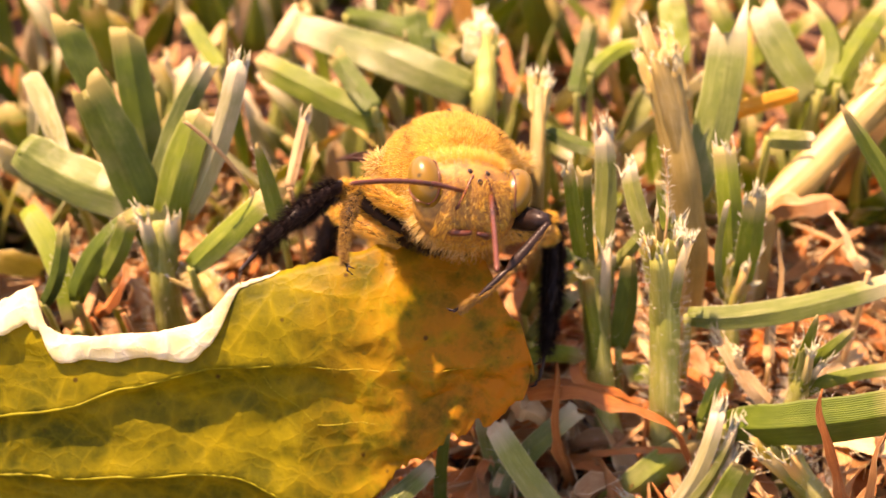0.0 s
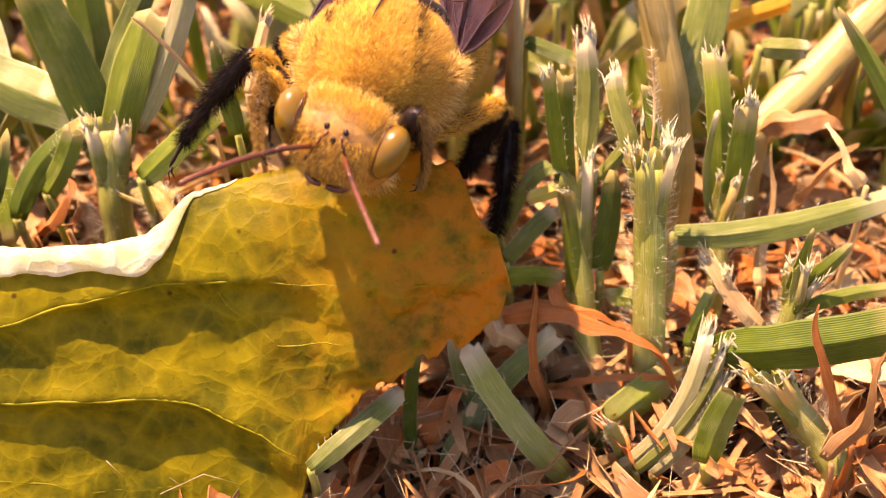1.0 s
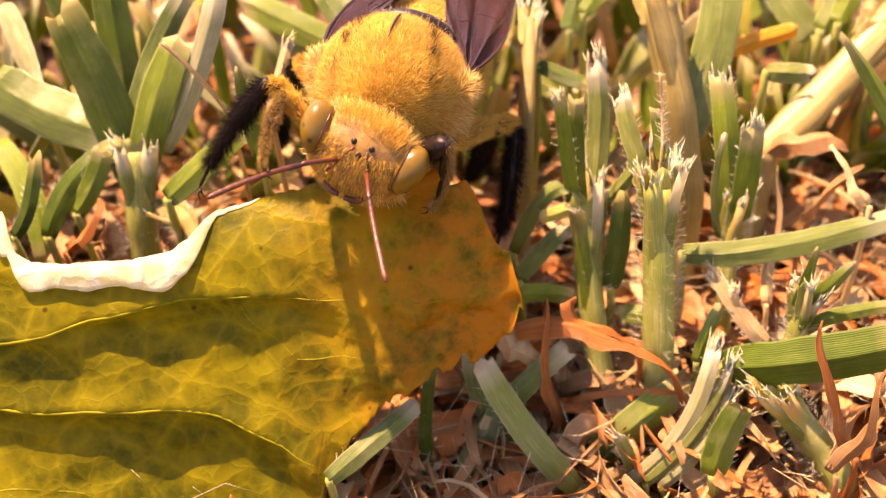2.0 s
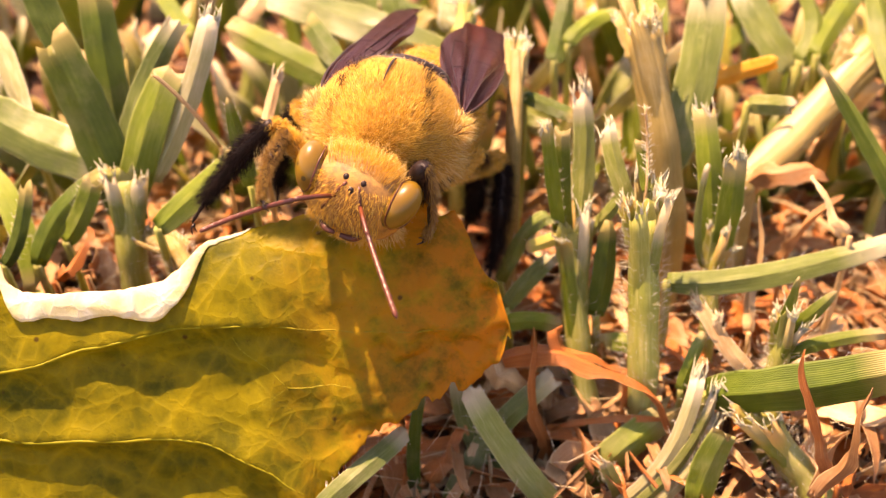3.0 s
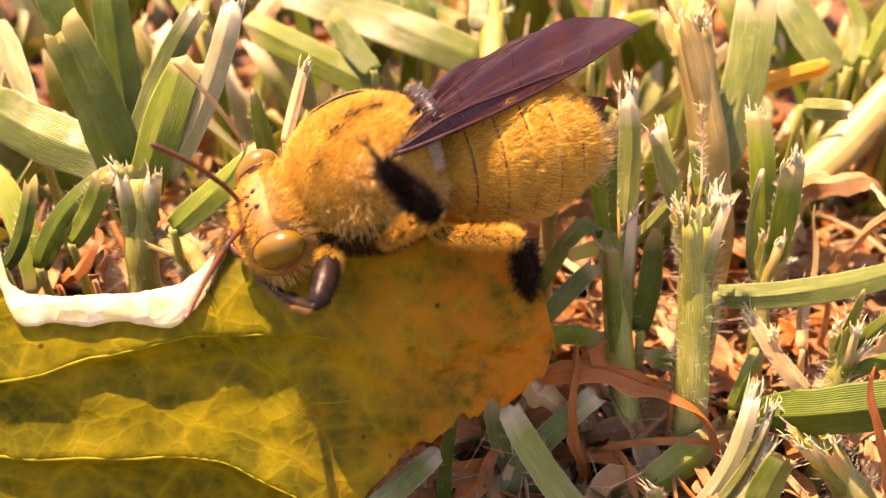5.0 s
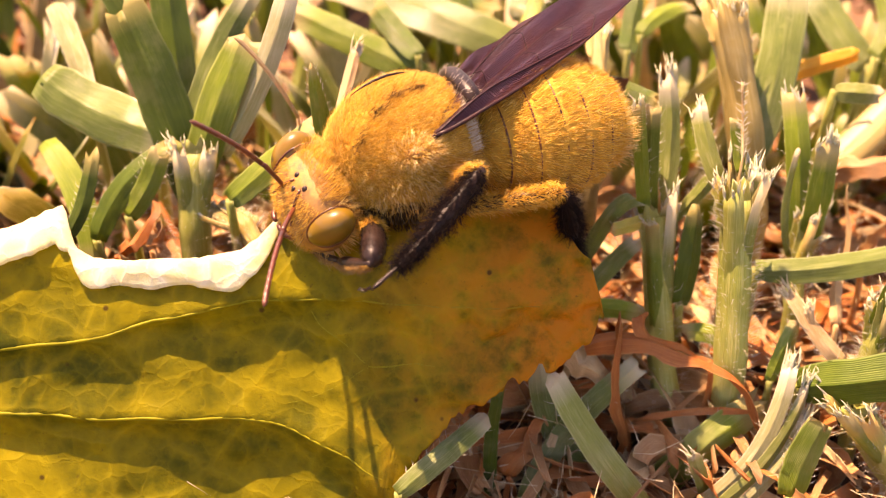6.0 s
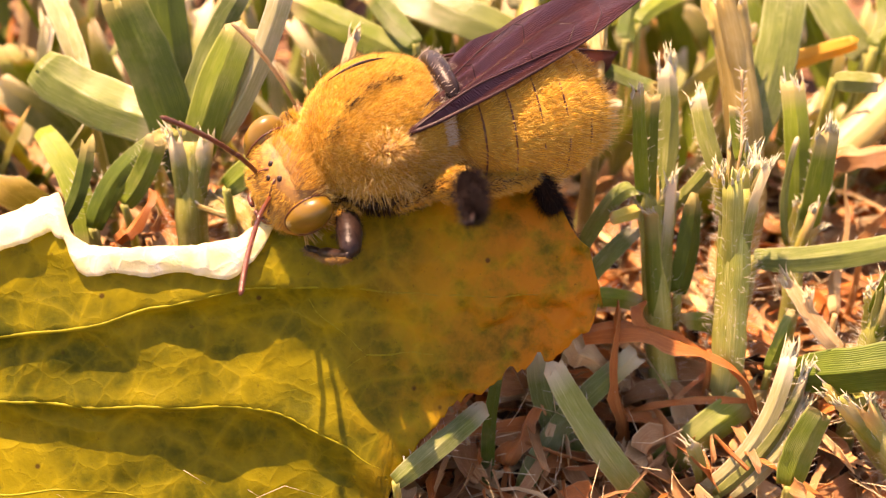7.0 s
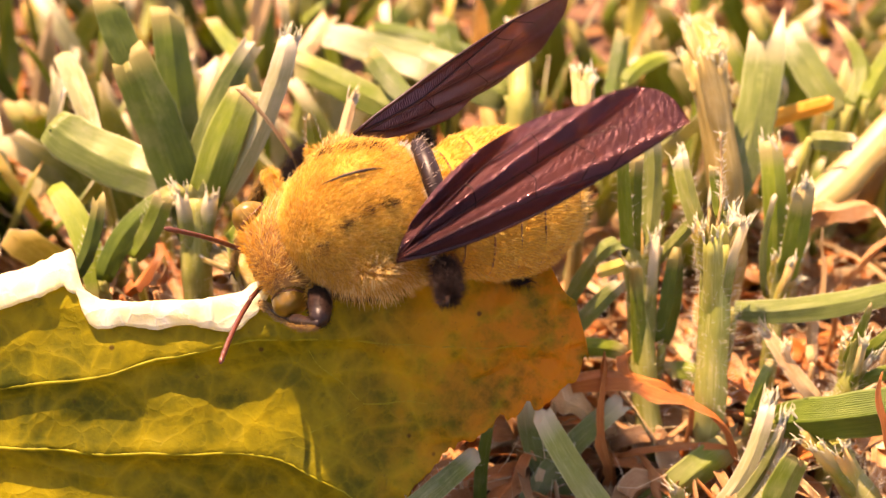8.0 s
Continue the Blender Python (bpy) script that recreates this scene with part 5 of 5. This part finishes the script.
def motions():
    walk(bee, [
        (0.0, at(-1.23, 5.09, 22.30, -53.4, 4.7, 6.9)),
        (0.5, at(-3.00, 3.96, 22.70, -19.5, 8.1, -19.5)),
        (1.0, at(-3.93, 4.74, 23.24, -18.2, 3.8, -14.5)),
        (2.5, at(-4.22, 5.71, 22.75, -18.6, 4.5, -11.0)),
        (3.0, at(-3.88, 5.50, 22.37, -20.4, 3.1, -12.0)),
        (3.5, at(-4.04, 5.39, 22.10, -18.8, 5.0, -12.0)),
        (4.0, at(-5.95, 4.38, 20.43, -6.8, 5.4, -47.1)),
        (4.5, at(-6.85, 3.15, 20.70, 2.5, -0.2, -64.6)),
        (5.0, at(-7.18, 3.22, 20.65, 4.3, -22.0, -72.9)),
        (6.5, at(-9.04, 3.30, 19.95, 4.1, -12.6, -71.8)),
        (7.0, at(-9.64, 3.34, 20.30, 4.4, -8.7, -74.2)),
        (7.5, at(-9.79, 2.12, 20.78, 4.0, -10.4, -74.5)),
        (8.0, at(-10.63, 0.09, 20.83, -0.2, 20.1, -72.4)),
    ])
    walk(head, [
        (0.0, at(0.00, -4.50, -0.80, 21, 4, 15)),
        (0.5, at(0.00, -4.50, -0.80, 21, 12, -0)),
        (1.0, at(0.00, -4.50, -0.80, 17, 9, -2)),
        (2.5, at(0.00, -4.50, -0.80, 19, 20, 4)),
        (3.0, at(0.00, -4.50, -0.80, 14, 13, -3)),
        (3.5, at(0.00, -4.50, -0.80, 14, 13, -3)),
        (4.0, at(0.00, -4.50, -0.80, -14, 29, 15)),
        (4.5, at(0.00, -4.50, -0.80, -11, 23, 2)),
        (5.0, at(0.00, -4.50, -0.80, -18, 36, -2)),
        (6.5, at(0.00, -4.50, -0.80, -4, 35, 16)),
        (7.0, at(0.00, -4.50, -0.80, -3, 34, 17)),
        (7.5, at(0.00, -4.50, -0.80, -2, 33, 18)),
        (8.0, at(0.00, -4.50, -0.80, 57, 12, 13)),
    ])
    walk(leg_rm, [
        (0.0, at(-3.20, -0.60, -3.20, 99, -26, -145)),
        (0.5, at(-3.20, -0.60, -3.20, 129, -46, 176)),
        (1.0, at(-3.20, -0.60, -3.20, 124, -39, -175)),
        (2.5, at(-3.20, -0.60, -3.20, 110, -39, -152)),
        (3.0, at(-3.20, -0.60, -3.20, 107, -40, -149)),
        (3.5, at(-3.20, -0.60, -3.20, 114, -45, -158)),
        (4.0, at(-3.20, -0.60, -3.20, 115, -1, -168)),
        (4.5, at(-3.20, -0.60, -3.20, 119, -13, -169)),
        (5.0, at(-3.20, -0.60, -3.20, 113, -26, -160)),
        (6.5, at(-3.20, -0.60, -3.20, 118, -16, -167)),
        (7.0, at(-3.20, -0.60, -3.20, 117, -19, -168)),
        (7.5, at(-3.20, -0.60, -3.20, 116, -22, -167)),
        (8.0, at(-3.20, -0.60, -3.20, 115, -1, -177)),
    ])
    walk(shin_rm, [
        (0.0, at(6.60, 0.00, 0.00, -56, -7, -66)),
        (0.5, at(6.60, 0.00, 0.00, -72, 2, -111)),
        (1.0, at(6.60, 0.00, 0.00, -68, -34, -101)),
        (2.5, at(6.60, 0.00, 0.00, -48, -41, -109)),
        (3.0, at(6.60, 0.00, 0.00, -48, -40, -108)),
        (3.5, at(6.60, 0.00, 0.00, -54, -34, -110)),
        (4.0, at(6.60, 0.00, 0.00, -81, -21, -66)),
        (4.5, at(6.60, 0.00, 0.00, -80, -17, -72)),
        (5.0, at(6.60, 0.00, 0.00, -80, -15, -76)),
        (6.5, at(6.60, 0.00, 0.00, -81, -14, -78)),
        (7.0, at(6.60, 0.00, 0.00, -81, -13, -79)),
        (7.5, at(6.60, 0.00, 0.00, -81, -13, -80)),
        (8.0, at(6.60, 0.00, 0.00, -81, -13, -80)),
    ])
    walk(leg_rf, [
        (0.0, at(-2.40, -3.60, -2.80, -148, -33, 170)),
        (0.5, at(-2.40, -3.60, -2.80, -150, -35, -177)),
        (1.0, at(-2.40, -3.60, -2.80, -148, -40, -176)),
        (2.5, at(-2.40, -3.60, -2.80, -147, -37, -178)),
        (3.0, at(-2.40, -3.60, -2.80, -148, -43, -178)),
        (3.5, at(-2.40, -3.60, -2.80, -145, -44, 178)),
        (4.0, at(-2.40, -3.60, -2.80, -169, -20, -143)),
        (4.5, at(-2.40, -3.60, -2.80, -176, -39, -133)),
        (5.0, at(-2.40, -3.60, -2.80, 168, -57, -113)),
        (6.5, at(-2.40, -3.60, -2.80, -167, -63, -140)),
        (7.0, at(-2.40, -3.60, -2.80, -166, -57, -142)),
        (7.5, at(-2.40, -3.60, -2.80, -161, -44, -150)),
        (8.0, at(-2.40, -3.60, -2.80, -154, -6, -167)),
    ])
    walk(shin_rf, [
        (0.0, at(5.20, 0.00, 0.00, -16, -66, -163)),
        (0.5, at(5.20, 0.00, 0.00, -43, -18, -113)),
        (1.0, at(5.20, 0.00, 0.00, -31, -33, -119)),
        (2.5, at(5.20, 0.00, 0.00, -39, -43, -110)),
        (3.0, at(5.20, 0.00, 0.00, -34, -40, -110)),
        (3.5, at(5.20, 0.00, 0.00, -34, -36, -108)),
        (4.0, at(5.20, 0.00, 0.00, -58, -55, -84)),
        (4.5, at(5.20, 0.00, 0.00, -7, -59, -131)),
        (5.0, at(5.20, 0.00, 0.00, -9, -44, -120)),
        (6.5, at(5.20, 0.00, 0.00, 9, -37, -141)),
        (7.0, at(5.20, 0.00, 0.00, 5, -33, -144)),
        (7.5, at(5.20, 0.00, 0.00, -1, -41, -153)),
        (8.0, at(5.20, 0.00, 0.00, -3, -64, -166)),
    ])
    walk(leg_lf, [
        (0.0, at(2.40, -3.60, -2.80, -59, 16, -50)),
        (0.5, at(2.40, -3.60, -2.80, -60, -37, -54)),
        (1.0, at(2.40, -3.60, -2.80, -56, -46, -56)),
        (2.5, at(2.40, -3.60, -2.80, -61, -27, -45)),
        (3.0, at(2.40, -3.60, -2.80, -51, -46, -61)),
        (3.5, at(2.40, -3.60, -2.80, -48, -29, -66)),
        (4.0, at(2.40, -3.60, -2.80, -71, -38, -22)),
        (4.5, at(2.40, -3.60, -2.80, -83, 41, -46)),
        (5.0, at(2.40, -3.60, -2.80, -82, 26, -28)),
        (6.5, at(2.40, -3.60, -2.80, -74, 10, -14)),
        (7.0, at(2.40, -3.60, -2.80, -72, 10, -8)),
        (7.5, at(2.40, -3.60, -2.80, -71, 6, -6)),
        (8.0, at(2.40, -3.60, -2.80, -66, -27, -11)),
    ])
    walk(shin_lf, [
        (0.0, at(5.20, 0.00, 0.00, 58, 53, 132)),
        (0.5, at(5.20, 0.00, 0.00, 62, 18, 166)),
        (1.0, at(5.20, 0.00, 0.00, 62, -8, 160)),
        (2.5, at(5.20, 0.00, 0.00, 60, -1, 148)),
        (3.0, at(5.20, 0.00, 0.00, 61, -5, 161)),
        (3.5, at(5.20, 0.00, 0.00, 55, 8, 144)),
        (4.0, at(5.20, 0.00, 0.00, 81, 23, 150)),
        (4.5, at(5.20, 0.00, 0.00, 83, 63, 118)),
        (5.0, at(5.20, 0.00, 0.00, 108, 48, 167)),
        (6.5, at(5.20, 0.00, 0.00, 110, 33, 166)),
        (7.0, at(5.20, 0.00, 0.00, 110, 33, 163)),
        (7.5, at(5.20, 0.00, 0.00, 110, 30, 168)),
        (8.0, at(5.20, 0.00, 0.00, 108, 31, 172)),
    ])
    walk(leg_lm, [
        (0.0, at(3.20, -0.60, -3.20, 69, -4, 40)),
        (0.5, at(3.20, -0.60, -3.20, 60, -14, 46)),
        (1.0, at(3.20, -0.60, -3.20, 62, -25, 32)),
        (2.5, at(3.20, -0.60, -3.20, 52, -7, 65)),
        (3.0, at(3.20, -0.60, -3.20, 55, -21, 61)),
        (3.5, at(3.20, -0.60, -3.20, 53, -17, 65)),
        (4.0, at(3.20, -0.60, -3.20, 80, -48, 19)),
        (4.5, at(3.20, -0.60, -3.20, 61, -15, 58)),
        (5.0, at(3.20, -0.60, -3.20, 84, -24, 27)),
        (6.5, at(3.20, -0.60, -3.20, 61, -36, 54)),
        (7.0, at(3.20, -0.60, -3.20, 63, -27, 53)),
        (7.5, at(3.20, -0.60, -3.20, 77, -33, 31)),
        (8.0, at(3.20, -0.60, -3.20, 31, -34, 78)),
    ])
    walk(shin_lm, [
        (0.00, at(6.60, 0.00, 0.00, -56, 32, -97)),
        (0.50, at(6.60, 0.00, 0.00, -50, 29, -97)),
        (1.00, at(6.60, 0.00, 0.00, -89, 54, -138)),
        (2.50, at(6.60, 0.00, 0.00, 13, 56, -40)),
        (3.00, at(6.60, 0.00, 0.00, -14, 56, -75)),
        (3.50, at(6.60, 0.00, 0.00, 10, 61, -49)),
        (4.00, at(6.60, 0.00, 0.00, -90, 35, -154)),
        (4.50, at(6.60, 0.00, 0.00, -62, 59, -125)),
        (4.55, at(6.60, 0.00, 0.00, -62, 59, -125)),
        (4.63, at(6.60, 0.00, 0.00, 52, 57, -8)),
        (4.71, at(6.60, 0.00, 0.00, 71, 7, 16)),
        (4.80, at(6.60, 0.00, 0.00, 72, -46, 28)),
        (5.00, at(6.60, 0.00, 0.00, 72, -46, 28)),
        (5.10, at(6.60, 0.00, 0.00, 72, -46, 28)),
        (5.20, at(6.60, 0.00, 0.00, 71, 7, 16)),
        (5.37, at(6.60, 0.00, 0.00, 80, -40, 7)),
        (5.53, at(6.60, 0.00, 0.00, 150, -76, -64)),
        (6.50, at(6.60, 0.00, 0.00, -131, -41, -143)),
        (7.00, at(6.60, 0.00, 0.00, 153, -56, -42)),
        (7.50, at(6.60, 0.00, 0.00, 136, -32, -30)),
        (8.00, at(6.60, 0.00, 0.00, 159, -67, -50)),
    ])
    walk(leg_lh, [
        (0.0, at(3.00, 2.60, -3.20, 91, -20, 30)),
        (0.5, at(3.00, 2.60, -3.20, 81, 2, 47)),
        (1.0, at(3.00, 2.60, -3.20, 77, -5, 42)),
        (2.5, at(3.00, 2.60, -3.20, 77, -10, 41)),
        (3.0, at(3.00, 2.60, -3.20, 77, -11, 47)),
        (3.5, at(3.00, 2.60, -3.20, 78, -16, 45)),
        (4.0, at(3.00, 2.60, -3.20, 90, -32, 17)),
        (4.5, at(3.00, 2.60, -3.20, 77, -17, 52)),
        (5.0, at(3.00, 2.60, -3.20, 89, 2, 41)),
        (6.5, at(3.00, 2.60, -3.20, 76, -8, 71)),
        (7.0, at(3.00, 2.60, -3.20, 79, -8, 74)),
        (7.5, at(3.00, 2.60, -3.20, 82, -7, 74)),
        (8.0, at(3.00, 2.60, -3.20, 58, -19, 82)),
    ])
    walk(shin_lh, [
        (0.0, at(7.20, 0.00, 0.00, -62, 9, -113)),
        (0.5, at(7.20, 0.00, 0.00, -45, 7, -85)),
        (1.0, at(7.20, 0.00, 0.00, -52, 1, -103)),
        (2.5, at(7.20, 0.00, 0.00, -53, 9, -105)),
        (3.0, at(7.20, 0.00, 0.00, -49, 8, -105)),
        (3.5, at(7.20, 0.00, 0.00, -53, 3, -112)),
        (4.0, at(7.20, 0.00, 0.00, -75, 17, -127)),
        (4.5, at(7.20, 0.00, 0.00, -45, 31, -111)),
        (5.0, at(7.20, 0.00, 0.00, -69, 37, -120)),
        (6.5, at(7.20, 0.00, 0.00, -19, 45, -86)),
        (7.0, at(7.20, 0.00, 0.00, -12, 38, -82)),
        (7.5, at(7.20, 0.00, 0.00, -14, 39, -83)),
        (8.0, at(7.20, 0.00, 0.00, 5, 39, -74)),
    ])
    walk(leg_rh, [
        (0.0, at(-3.00, 2.60, -3.20, -104, -28, 148)),
        (0.5, at(-3.00, 2.60, -3.20, -104, -28, 148)),
        (1.0, at(-3.00, 2.60, -3.20, -104, -28, 148)),
        (2.5, at(-3.00, 2.60, -3.20, -104, -28, 148)),
        (3.0, at(-3.00, 2.60, -3.20, -104, -28, 148)),
        (3.5, at(-3.00, 2.60, -3.20, -104, -28, 148)),
        (4.0, at(-3.00, 2.60, -3.20, -104, -28, 148)),
        (4.5, at(-3.00, 2.60, -3.20, -104, -28, 148)),
        (5.0, at(-3.00, 2.60, -3.20, -104, -28, 148)),
        (6.5, at(-3.00, 2.60, -3.20, -104, -28, 148)),
        (7.0, at(-3.00, 2.60, -3.20, -104, -28, 148)),
        (7.5, at(-3.00, 2.60, -3.20, -104, -28, 148)),
        (8.0, at(-3.00, 2.60, -3.20, -104, -28, 148)),
    ])
    walk(shin_rh, [
        (0.0, at(7.20, 0.00, 0.00, 58, -2, 97)),
        (0.5, at(7.20, 0.00, 0.00, 58, -2, 97)),
        (1.0, at(7.20, 0.00, 0.00, 58, -2, 97)),
        (2.5, at(7.20, 0.00, 0.00, 58, -2, 97)),
        (3.0, at(7.20, 0.00, 0.00, 58, -2, 97)),
        (3.5, at(7.20, 0.00, 0.00, 58, -2, 97)),
        (4.0, at(7.20, 0.00, 0.00, 58, -2, 97)),
        (4.5, at(7.20, 0.00, 0.00, 58, -2, 97)),
        (5.0, at(7.20, 0.00, 0.00, 58, -2, 97)),
        (6.5, at(7.20, 0.00, 0.00, 58, -2, 97)),
        (7.0, at(7.20, 0.00, 0.00, 58, -2, 97)),
        (7.5, at(7.20, 0.00, 0.00, 58, -2, 97)),
        (8.0, at(7.20, 0.00, 0.00, 58, -2, 97)),
    ])
    walk(antenna_right, [
        (0.0, at(-0.90, -4.00, -0.10, 30, 1, -160)),
        (0.5, at(-0.90, -4.00, -0.10, 23, -16, -115)),
        (1.0, at(-0.90, -4.00, -0.10, 23, -1, -125)),
        (2.5, at(-0.90, -4.00, -0.10, 24, 11, -132)),
        (3.0, at(-0.90, -4.00, -0.10, 18, 10, -131)),
        (3.5, at(-0.90, -4.00, -0.10, 13, -14, -128)),
        (4.0, at(-0.90, -4.00, -0.10, 10, -13, -118)),
        (4.5, at(-0.90, -4.00, -0.10, 12, -33, -102)),
        (5.0, at(-0.90, -4.00, -0.10, -0, -43, -82)),
        (6.5, at(-0.90, -4.00, -0.10, 11, -39, -109)),
        (7.0, at(-0.90, -4.00, -0.10, 13, -42, -109)),
        (7.5, at(-0.90, -4.00, -0.10, 13, -42, -108)),
        (8.0, at(-0.90, -4.00, -0.10, 142, -73, 130)),
    ])
    walk(antenna_left, [
        (0.0, at(0.90, -4.00, -0.10, 13, 25, -105)),
        (0.5, at(0.90, -4.00, -0.10, 38, -10, -56)),
        (1.0, at(0.90, -4.00, -0.10, 35, -9, -56)),
        (2.5, at(0.90, -4.00, -0.10, 44, 5, -65)),
        (3.0, at(0.90, -4.00, -0.10, 40, 8, -52)),
        (3.5, at(0.90, -4.00, -0.10, 33, 14, -78)),
        (4.0, at(0.90, -4.00, -0.10, 58, 13, -66)),
        (4.5, at(0.90, -4.00, -0.10, 44, -11, -51)),
        (5.0, at(0.90, -4.00, -0.10, 29, -4, -35)),
        (6.5, at(0.90, -4.00, -0.10, 45, -9, -39)),
        (7.0, at(0.90, -4.00, -0.10, 47, -13, -41)),
        (7.5, at(0.90, -4.00, -0.10, 51, -11, -42)),
        (8.0, at(0.90, -4.00, -0.10, -21, -54, 3)),
    ])
    walk(wing_left, [
        (0.0, at(5.30, 0.80, 3.00, 9, -17, 83)),
        (0.5, at(5.30, 0.80, 3.00, 25, -12, 89)),
        (1.0, at(5.30, 0.80, 3.00, 25, -6, 89)),
        (2.5, at(5.30, 0.80, 3.00, 25, -6, 89)),
        (3.0, at(5.30, 0.80, 3.00, 25, -6, 89)),
        (3.5, at(5.30, 0.80, 3.00, 25, -6, 89)),
        (4.0, at(5.30, 0.80, 3.00, 24, -17, 104)),
        (4.5, at(5.30, 0.80, 3.00, 22, -12, 107)),
        (5.0, at(5.30, 0.80, 3.00, 26, -10, 104)),
        (6.5, at(5.30, 0.80, 3.00, 12, -14, 116)),
        (7.0, at(5.30, 0.80, 3.00, 14, -12, 107)),
        (7.5, at(5.30, 0.80, 3.00, 30, -11, 104)),
        (8.0, at(5.30, 0.80, 3.00, 35, -33, 88)),
    ])
    walk(wing_right, [
        (0.0, at(-5.30, 0.80, 3.00, 171, -17, 97)),
        (0.5, at(-5.30, 0.80, 3.00, 156, -13, 89)),
        (1.0, at(-5.30, 0.80, 3.00, 155, -8, 89)),
        (2.5, at(-5.30, 0.80, 3.00, 155, -8, 89)),
        (3.0, at(-5.30, 0.80, 3.00, 155, -8, 89)),
        (3.5, at(-5.30, 0.80, 3.00, 155, -8, 89)),
        (4.0, at(-5.30, 0.80, 3.00, -74, 9, 97)),
        (4.5, at(-5.30, 0.80, 3.00, -74, 9, 97)),
        (5.0, at(-5.30, 0.80, 3.00, -74, 9, 97)),
        (6.5, at(-5.30, 0.80, 3.00, -74, 9, 97)),
        (7.0, at(-5.30, 0.80, 3.00, -74, 9, 97)),
        (7.5, at(-5.30, 0.80, 3.00, -74, 9, 97)),
        (8.0, at(-5.30, 0.80, 3.00, -100, -9, 114)),
    ])


motions()
